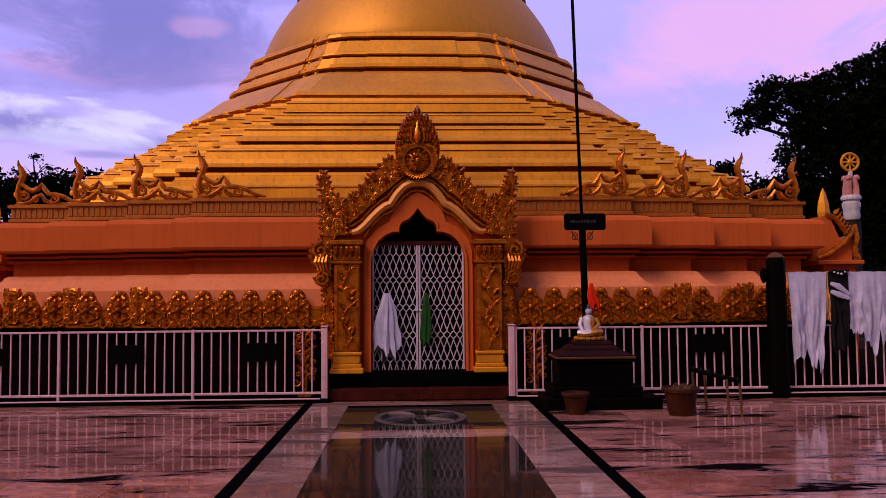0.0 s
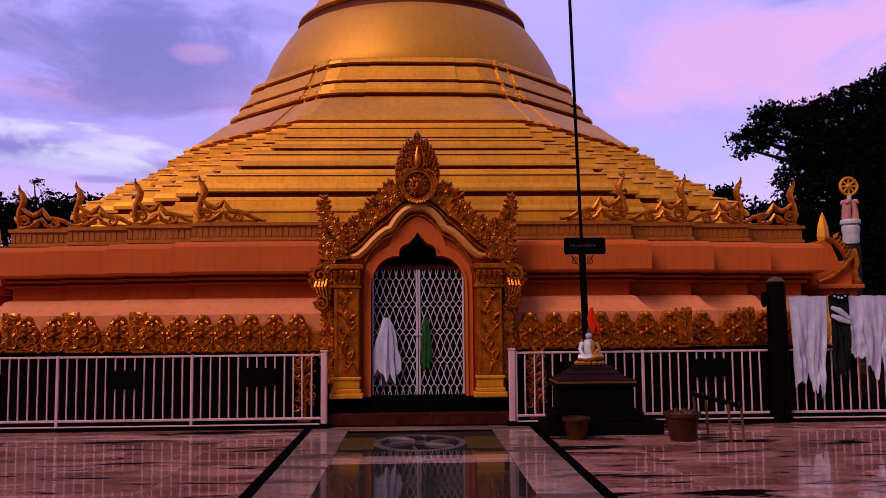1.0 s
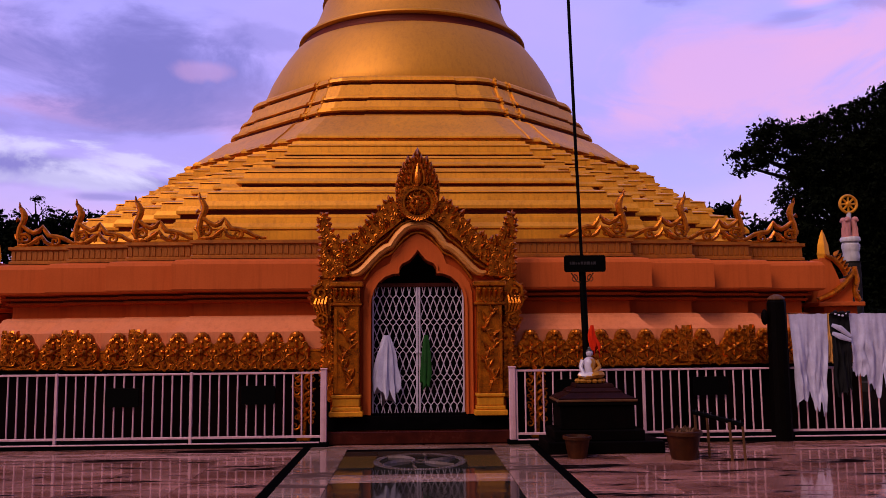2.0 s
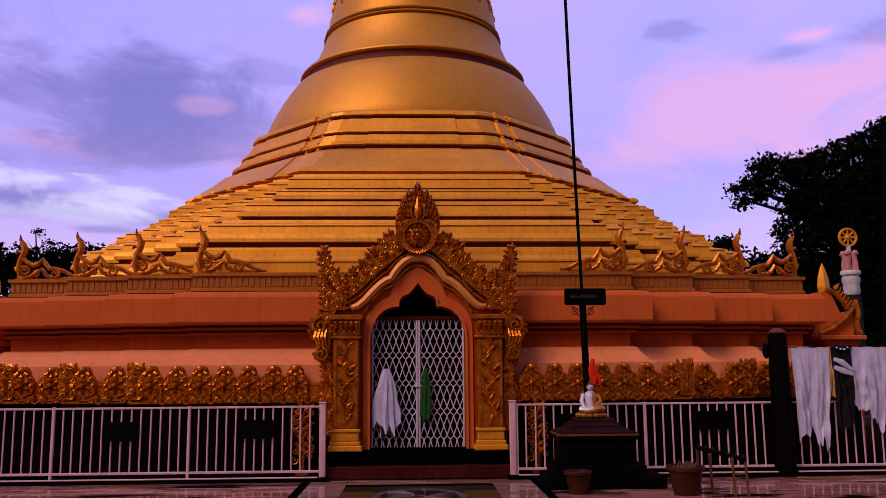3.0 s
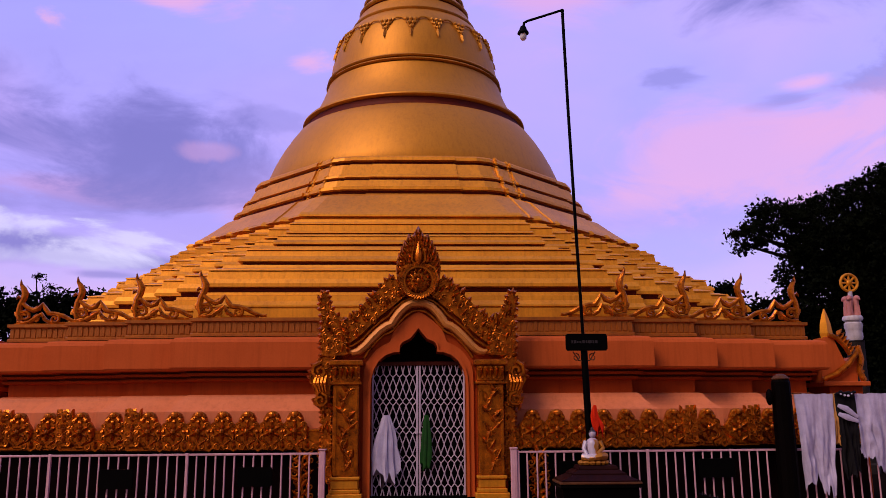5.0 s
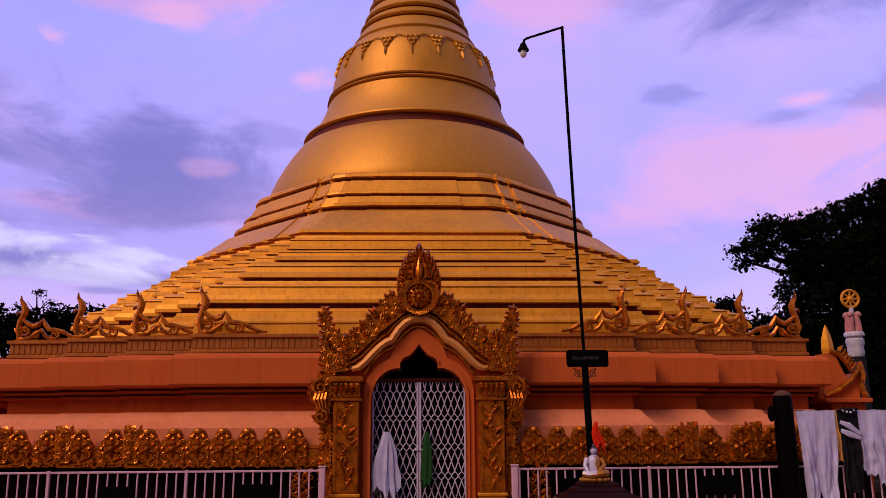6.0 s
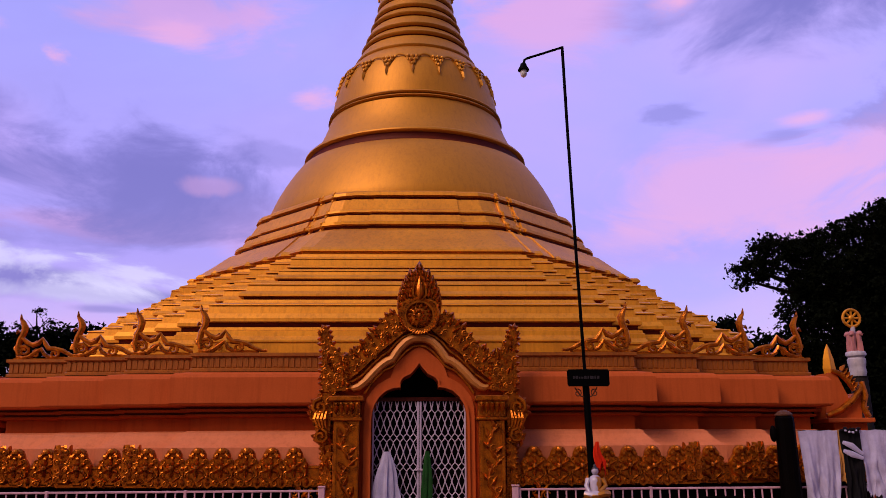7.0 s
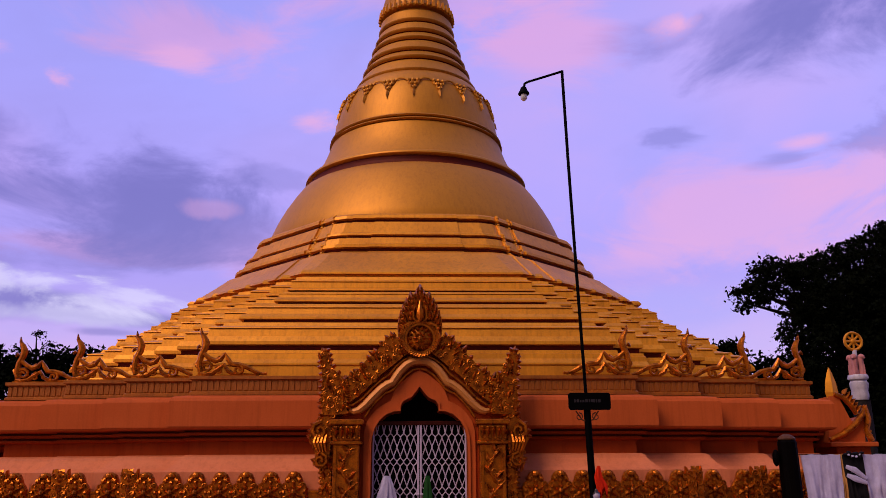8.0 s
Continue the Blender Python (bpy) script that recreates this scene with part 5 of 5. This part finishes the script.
STRIPED = surface("dark_cloth", (0.003, 0.003, 0.004), (0.010, 0.009, 0.011), (0.7, 0.9), 0.0, 6, 120, 0.3, spec=0.08)
YELLOWCLOTH = surface("ochre_cloth", (0.34, 0.15, 0.03), (0.5, 0.24, 0.06), (0.7, 0.9), 0.0, 6, 120, 0.3)
for name, x, w, drop, mat, sd, rag, y, label in (
        ("hanging_cloth", 5.80, 0.58, 1.45, WHITECLOTH, 1, 0.20, 12.10, "white ragged cloth hanging on the washing line"),
        ("hanging_cloth", 6.72, 0.62, 1.22, WHITECLOTH, 2, 0.30, 12.11, "white ragged cloth hanging on the washing line"),
        ("hanging_cloth", 7.36, 0.60, 1.20, WHITECLOTH, 3, 0.20, 12.11, "white ragged cloth hanging on the washing line"),
        ("dark_garment", 6.27, 0.30, 1.30, STRIPED, 5, 0.20, 12.10, "black cloth with pale bands on the washing line"),
        ("ochre_cloth", 6.10, 0.14, 0.72, YELLOWCLOTH, 6, 0.10, 12.125, "narrow ochre cloth on the washing line")):
    ob = tagged(part(name, sheet(w, drop, sd, rag, 0.28 if sd == 1 else 0.12), mat, smooth=True), label, "cloth", "cloths on the line" if name == "hanging_cloth" else "")
    ob.matrix_basis = pose(x, y, 1.845)
    if name == "dark_garment":
        for k, (z0, z1) in enumerate(((-0.17, -0.30), (-0.29, -0.36))):
            bm = tube(bmesh.new(), [(-0.14, -0.055, z0), (-0.02, -0.062, z0 - 0.05), (0.14, -0.055, z1 - 0.04)], [0.025, 0.045, 0.025], 6, 0.3)
            part("pale_band", bm, WHITECLOTH, ob, "pale woven band")
        bm = bmesh.new()
        for k in range(7):
            blob(bm, -0.11 + 0.04 * k, -0.03 - 0.008 * (k % 2), 0.0 + 0.022 * math.sin(2.3 * k), 0.036, 0.035, 0.02 + 0.012 * (k % 3), 8, 5)
        part("folded_top", bm, STRIPED, ob, "bunched dark cloth over the line", smooth=True)
        bm = bmesh.new()
        for k in range(4):
            blob(bm, -0.08 + 0.055 * k, -0.055, -0.02 + 0.015 * math.cos(1.9 * k), 0.022, 0.016, 0.018, 7, 4)
        part("pale_patch", bm, WHITECLOTH, ob, "pale spots on the bunched cloth", smooth=True)


# ---- small corner shrines beside the base ----
def corner_shrine(s):
    e = empty("corner_shrine", s * 7.55, 14.75, 0, "small orange corner shrine with a golden curved gable", "shrine", "corner shrines")
    part("body", boxed(-0.30, 0.30, -0.30, 0.5, 0.0, 2.02, bevel=0.01), WALL, e)
    part("ledge", boxed(-0.44, 0.40, -0.40, 0.6, 2.02, 2.10, bevel=0.012), CREAM, e, "projecting ledge")
    bm = prism(bmesh.new(), [(-s * 0.36, 2.10), (s * 0.30, 2.10), (s * 0.34, 2.55), (s * 0.10, 2.46), (-s * 0.08, 2.90), (-s * 0.22, 2.90), (-s * 0.30, 2.4)][:: s], -0.15, 0.3)
    part("gable_wall", bm, CREAM, e)
    bm = bmesh.new()
    tube(bm, [(-s * 0.34, -0.18, 2.14), (-s * 0.10, -0.2, 2.24), (s * 0.12, -0.2, 2.40), (s * 0.28, -0.2, 2.58), (s * 0.36, -0.18, 2.74)], [0.05, 0.06, 0.06, 0.05, 0.02], 8)
    tube(bm, [(-s * 0.16, -0.16, 2.94), (-s * 0.02, -0.18, 2.88), (s * 0.10, -0.2, 2.74), (s * 0.18, -0.2, 2.58)], [0.04, 0.05, 0.05, 0.04], 8)
    for j in range(6):
        f = j / 5
        leaf_tip(bm, s * (-0.02 + 0.2 * f), -0.2, 2.92 - 0.3 * f, math.pi / 2 - s * 0.6, 0.14, 0.10, 0.5)
    tube(bm, [(s * 0.34, -0.18, 2.74), (s * 0.38, -0.18, 2.5), (s * 0.33, -0.18, 2.3), (s * 0.40, -0.18, 2.12)], [0.05, 0.06, 0.05, 0.06], 8)
    scroll(bm, s * 0.36, -0.2, 2.22, 0.08, s, 1.0, 0.28, 1.2, 6)
    part("golden_eave", bm, ORNATE, e, "curled golden eave with leaves", smooth=True)
    bm = loft([[(-s * 0.14 + r * math.cos(a * 1.5708), -0.05 + 0.5 * r * math.sin(a * 1.5708), z) for a in range(4)] for r, z in ((0.10, 2.88), (0.12, 2.98), (0.10, 3.15), (0.05, 3.32), (0.008, 3.42))])
    part("finial", bm, GOLD, e, "flat pointed golden finial")


corner_shrine(1)
corner_shrine(-1)

# ---- wheel pillar ----
DARKSTONE = surface("weathered_dark_stone", (0.010, 0.008, 0.008), (0.03, 0.024, 0.022), (0.7, 0.9), 0.0, 4, 30, 0.3, spec=0.1)
pil = empty("wheel_pillar", 11.9, 22.0, 0, "white stone pillar with pink lions and a golden wheel", "pillar")
part("shaft", lathe([(0.30, -0.03), (0.30, 0.2), (0.24, 0.25), (0.23, 3.40), (0.25, 3.45)], 20), DARKSTONE, pil, "weathered dark stone shaft")
part("capital", lathe([(0.17, 3.40), (0.19, 3.44), (0.22, 3.56), (0.205, 3.70), (0.215, 3.74), (0.235, 3.84), (0.235, 3.92), (0.205, 3.95), (0.205, 3.98), (0.25, 4.0), (0.265, 4.06), (0.24, 4.12), (0.1, 4.14)], 24), MARBLEWHITE, pil, "bell-shaped white capital", smooth=True)
bm = bmesh.new()
for k in range(4):
    a = k * math.pi / 2 + 0.785
    cx, sx = math.cos(a), math.sin(a)
    tube(bm, [(0.10 * cx, 0.10 * sx, 4.12), (0.13 * cx, 0.13 * sx, 4.35), (0.11 * cx, 0.11 * sx, 4.52), (0.15 * cx, 0.15 * sx, 4.64)], [0.075, 0.07, 0.085, 0.06], 8)
    tube(bm, [(0.19 * cx, 0.19 * sx, 4.12), (0.18 * cx, 0.18 * sx, 4.4)], 0.035, 6)
    blob(bm, 0.15 * cx, 0.15 * sx, 4.60, 0.085, 0.085, 0.085, 9, 6)
    blob(bm, 0.21 * cx, 0.21 * sx, 4.57, 0.04, 0.04, 0.035, 7, 5)
part("lions", bm, PINKSTONE, pil, "pink sandstone back-to-back lions", smooth=True)
part("wheel_foot", tube(bmesh.new(), [(0, 0, 4.6), (0, 0, 4.80)], 0.06, 8), MARBLEWHITE, pil)
bm = bmesh.new()
tube(bm, [(0.235 * math.cos(a * math.pi / 14), 0, 5.04 + 0.235 * math.sin(a * math.pi / 14)) for a in range(29)], 0.04, 8)
blob(bm, 0, 0, 5.04, 0.085, 0.05, 0.085, 10, 6)
wheel = part("wheel", bm, GOLD, pil, "golden eight-spoked wheel", smooth=True)
for i in range(8):
    a = i * math.pi / 4
    part("spoke", tube(bmesh.new(), [(0.05 * math.cos(a), 0, 5.04 + 0.05 * math.sin(a)), (0.21 * math.cos(a), 0, 5.04 + 0.21 * math.sin(a))], 0.03, 6), GOLD, wheel)


# ---- trees ----
def foliage(clumps, count, size, seed):
    """Leaves in loose tufts inside rounded clumps (x, y, z, radius, squash)."""
    rng = np.random.default_rng(seed)
    total = sum(c[3] ** 2 for c in clumps)
    blocks = []
    for cx, cy, cz, r, sq in clumps:
        n = max(6, int(count * r * r / total / 26))
        d = rng.normal(size=(n, 3))
        d /= np.linalg.norm(d, axis=1)[:, None]
        q = r * rng.uniform(0.3, 1.15, (n, 1)) ** 0.6
        t = np.array([cx, cy, cz]) + d * q * np.array([1, 1, sq])
        tr = size * rng.uniform(1.0, 3.4, (n, 1, 1))
        p = (t[:, None] + rng.normal(size=(n, 26, 3)) * tr * np.array([0.75, 0.75, 0.42])).reshape(-1, 3)
        a = rng.normal(size=p.shape)
        a /= np.linalg.norm(a, axis=1)[:, None]
        b = np.cross(a, rng.normal(size=p.shape))
        b /= np.linalg.norm(b, axis=1)[:, None]
        s = size * rng.uniform(0.6, 1.3, (len(p), 1))
        blocks.append(np.stack([p - a * s, p + b * s * 0.5, p + a * s, p - b * s * 0.5], 1).reshape(-1, 3))
    v = np.concatenate(blocks)
    me = bpy.data.meshes.new("crown")
    me.from_pydata(v.tolist(), [], np.arange(len(v)).reshape(-1, 4).tolist())
    me.materials.append(SHADELEAF)
    return me


def tree(x, y, height, trunk, clumps, count, size, seed, label):
    e = empty("tree", x, y, -0.03, label, "tree", "trees round the court")
    bm = bmesh.new()
    rng = random.Random(seed)
    bend = rng.uniform(-0.3, 0.3)
    tube(bm, [(0, 0, 0), (bend * 0.3, 0, height * 0.25), (bend, 0, height * 0.5), (bend * 1.2, 0, height * 0.8)], [trunk * 1.3, trunk, trunk * 0.75, trunk * 0.3], 10)
    part("trunk", bm, SHADEBARK, e, smooth=True)
    for cx, cy, cz, r, sq in clumps:
        z0 = min(height * 0.45, cz * 0.6)
        bm = tube(bmesh.new(), [(bend * z0 / height * 2, 0, z0), (cx * 0.5, cy * 0.5, cz * 0.92 if cz > 7.5 else (z0 + cz) * 0.52), (cx, cy, cz + r * 0.3)], [trunk * 0.5, trunk * 0.3, trunk * 0.08], 7)
        part("limb", bm, SHADEBARK, e, smooth=True)
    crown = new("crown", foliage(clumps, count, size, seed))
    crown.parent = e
    return e


# The crowns' backlit darkness sits in the leaf colour.
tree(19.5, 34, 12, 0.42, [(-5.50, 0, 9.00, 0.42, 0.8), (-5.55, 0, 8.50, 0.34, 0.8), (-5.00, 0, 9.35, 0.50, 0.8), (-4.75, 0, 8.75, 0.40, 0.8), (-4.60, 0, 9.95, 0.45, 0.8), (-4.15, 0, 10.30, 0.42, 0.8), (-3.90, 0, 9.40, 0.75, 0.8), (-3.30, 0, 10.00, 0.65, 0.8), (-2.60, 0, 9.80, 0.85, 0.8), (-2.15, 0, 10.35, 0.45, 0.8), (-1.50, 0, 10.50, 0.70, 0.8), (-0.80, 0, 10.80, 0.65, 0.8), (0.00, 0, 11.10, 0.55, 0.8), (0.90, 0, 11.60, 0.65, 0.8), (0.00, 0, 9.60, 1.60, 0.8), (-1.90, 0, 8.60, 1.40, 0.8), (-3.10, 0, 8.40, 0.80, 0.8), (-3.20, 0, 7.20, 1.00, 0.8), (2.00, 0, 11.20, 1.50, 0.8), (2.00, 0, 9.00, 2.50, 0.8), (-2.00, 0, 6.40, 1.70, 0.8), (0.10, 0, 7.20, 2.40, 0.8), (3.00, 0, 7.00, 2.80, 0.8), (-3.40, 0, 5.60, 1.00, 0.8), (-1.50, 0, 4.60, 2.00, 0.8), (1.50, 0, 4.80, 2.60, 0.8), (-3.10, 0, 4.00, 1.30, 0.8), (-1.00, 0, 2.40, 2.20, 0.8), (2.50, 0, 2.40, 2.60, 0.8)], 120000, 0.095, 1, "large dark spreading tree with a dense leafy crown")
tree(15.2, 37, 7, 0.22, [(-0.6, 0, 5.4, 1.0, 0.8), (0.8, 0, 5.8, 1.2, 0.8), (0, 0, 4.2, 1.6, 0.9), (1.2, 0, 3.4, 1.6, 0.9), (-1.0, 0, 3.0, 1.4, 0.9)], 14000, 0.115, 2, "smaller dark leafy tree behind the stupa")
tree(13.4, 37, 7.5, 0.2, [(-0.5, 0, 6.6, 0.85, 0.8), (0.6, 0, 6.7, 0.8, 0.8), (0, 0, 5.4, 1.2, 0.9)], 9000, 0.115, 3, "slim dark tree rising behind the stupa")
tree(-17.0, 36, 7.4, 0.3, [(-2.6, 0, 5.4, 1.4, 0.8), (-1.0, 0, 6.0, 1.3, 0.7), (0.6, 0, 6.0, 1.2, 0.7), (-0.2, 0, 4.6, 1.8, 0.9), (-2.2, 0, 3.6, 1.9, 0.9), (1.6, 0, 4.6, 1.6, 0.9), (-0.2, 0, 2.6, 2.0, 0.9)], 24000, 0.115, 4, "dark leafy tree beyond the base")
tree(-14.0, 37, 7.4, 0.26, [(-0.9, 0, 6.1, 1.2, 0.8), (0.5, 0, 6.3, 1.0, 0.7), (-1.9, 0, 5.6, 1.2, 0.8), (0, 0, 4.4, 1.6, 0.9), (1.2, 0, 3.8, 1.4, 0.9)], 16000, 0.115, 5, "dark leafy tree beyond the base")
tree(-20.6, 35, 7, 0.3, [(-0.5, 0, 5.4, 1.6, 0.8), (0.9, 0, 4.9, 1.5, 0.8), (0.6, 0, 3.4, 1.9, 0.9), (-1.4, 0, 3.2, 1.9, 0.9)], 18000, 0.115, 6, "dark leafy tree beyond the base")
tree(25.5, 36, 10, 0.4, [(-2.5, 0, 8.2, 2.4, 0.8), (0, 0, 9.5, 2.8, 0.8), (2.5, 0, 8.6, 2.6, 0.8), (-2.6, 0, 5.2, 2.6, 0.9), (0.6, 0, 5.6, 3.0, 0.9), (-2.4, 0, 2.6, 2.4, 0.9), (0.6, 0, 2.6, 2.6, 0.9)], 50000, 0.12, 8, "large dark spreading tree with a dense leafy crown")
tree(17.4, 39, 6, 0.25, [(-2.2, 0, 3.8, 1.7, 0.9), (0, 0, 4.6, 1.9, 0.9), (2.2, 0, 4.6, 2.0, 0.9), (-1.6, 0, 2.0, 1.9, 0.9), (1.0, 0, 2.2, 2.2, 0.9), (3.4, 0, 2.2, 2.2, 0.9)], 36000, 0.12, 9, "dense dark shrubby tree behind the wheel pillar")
bare = empty("bare_branch_tree", -17.7, 39, -0.03, "thin tree with a few sparse twigs against the sky", "tree")
part("trunk", tube(bmesh.new(), [(0, 0, 0), (0.1, 0, 4.0), (0.0, 0, 7.0), (-0.1, 0, 8.0)], [0.12, 0.09, 0.05, 0.02], 7), SHADEBARK, bare)
for k, (dx, dz) in enumerate(((-0.9, 0.5), (-0.5, 0.9), (0.5, 0.7), (0.9, 0.2))):
    part("twig", tube(bmesh.new(), [(0, 0, 6.6 + 0.2 * k), (dx * 0.5, 0, 6.9 + 0.2 * k + dz * 0.3), (dx, 0, 7.0 + 0.2 * k + dz * 0.5)], [0.03, 0.02, 0.008], 5), SHADEBARK, bare)
c = new("crown", foliage([(-0.8, 0, 7.4, 0.35, 0.6), (0.1, 0, 8.1, 0.3, 0.6), (0.6, 0, 7.5, 0.3, 0.6), (-0.3, 0, 7.0, 0.4, 0.6)], 110, 0.06, 7))
c.parent = bare

# low dark shrubs, added to blacken the ground between the railing and the trees
rng = random.Random(21)
gap_filler = new("shrubs", foliage([(x * 1.25 + rng.uniform(-0.3, 0.3), rng.uniform(-0.5, 0.5), rng.uniform(0.5, 1.5), rng.uniform(0.9, 1.3), 0.9) for x in range(-8, 10) for _ in range(2)], 42000, 0.10, 22))
gap_filler.data.name = "shrubs"
gap_filler.matrix_basis = pose(19.5, 28.5, 0)
tagged(gap_filler, "added row of dense dark leafy shrubs that blackens the gap behind the railing", "shrubs", kind="stuff")

# ---- marble slabs of the court, last ----
for s, e0 in ((-1, L0), (1, R1)):
    x = e0
    for i in range(8):
        y, k = 12.05, 0
        nx = x + s * (0.92 if i < 7 else 1.2)
        while y > 4.6:
            ny = y - (0.62 if y > 7 else 0.9)
            slab(min(x, nx), max(x, nx), ny, y, MARBLE)
            y = ny
        x = nx
for y0, y1 in ((-6.0, -3.4), (-3.4, -0.8), (-0.8, 1.8), (1.8, 4.4), (4.4, 6.0), (6.0, 7.6), (7.6, 9.2), (9.2, 10.8), (10.8, 12.05)):
    slab(L0, L1, y0, y1, BLACKSTONE)
    slab(R0, R1, y0, y1, BLACKSTONE)
    slab(L1, SL, y0, y1, PALEMARBLE)
    slab(SR, R0, y0, y1, PALEMARBLE)
for y0, y1 in ((-6.0, -3.4), (-3.4, -0.8), (-0.8, 1.8), (1.8, 4.4), (4.4, 5.6), (5.6, 6.8), (6.8, 8.0), (8.0, 9.16)):
    slab(SL, 0.02, y0, y1, DARKMARBLE)
    slab(0.02, SR, y0, y1, DARKMARBLE)
slab(SL, SR, 9.16, 9.66, PALEMARBLE)
slab(SL + 0.44, SR - 0.44, 9.66, 11.55, DARKMARBLE)
for a, b in ((SL, SL + 0.44), (SR - 0.44, SR)):
    slab(a, b, 9.66, 10.15, DARKMARBLE)
    slab(a, b, 10.15, 11.10, TANMARBLE)
    slab(a, b, 11.10, 11.55, DARKMARBLE)
slab(SL, SR, 11.55, 11.75, BLACKSTONE)
slab(SL, SR, 11.75, 12.05, PALEMARBLE)


# white inlaid wheel in front of the gateway
def flat_ring(bm, r0, r1, n=48, z=0.0, a0=0.0, a1=2 * math.pi):
    va = [[bm.verts.new((r * math.cos(a0 + (a1 - a0) * i / n), 1.18 * r * math.sin(a0 + (a1 - a0) * i / n), h)) for i in range(n + 1)] for r, h in ((r0, 0.0), (r0, z), (r1, z), (r1, 0.0))]
    for a, b in zip(va, va[1:]):
        for i in range(n):
            bm.faces.new((a[i], b[i], b[i + 1], a[i + 1]))


bm = bmesh.new()
flat_ring(bm, 0.50, 0.59, z=0.004)
flat_ring(bm, 0.06, 0.12, 20, 0.004)
for k in range(6):
    a = k * math.pi / 3
    tube(bm, [(r * math.cos(a + 1.1 * (r - 0.1)), 1.18 * r * math.sin(a + 1.1 * (r - 0.1)), 0.0) for r in (0.12, 0.2, 0.3, 0.4, 0.5)], [0.02, 0.03, 0.035, 0.03, 0.02], 4, 0.2)
inlay = tagged(part("floor_inlay", bm, INLAY), "pale round wheel inlay in the dark marble path", "floor inlay", kind="structure")
inlay.matrix_basis = pose(0.01, 10.62, 0.001)
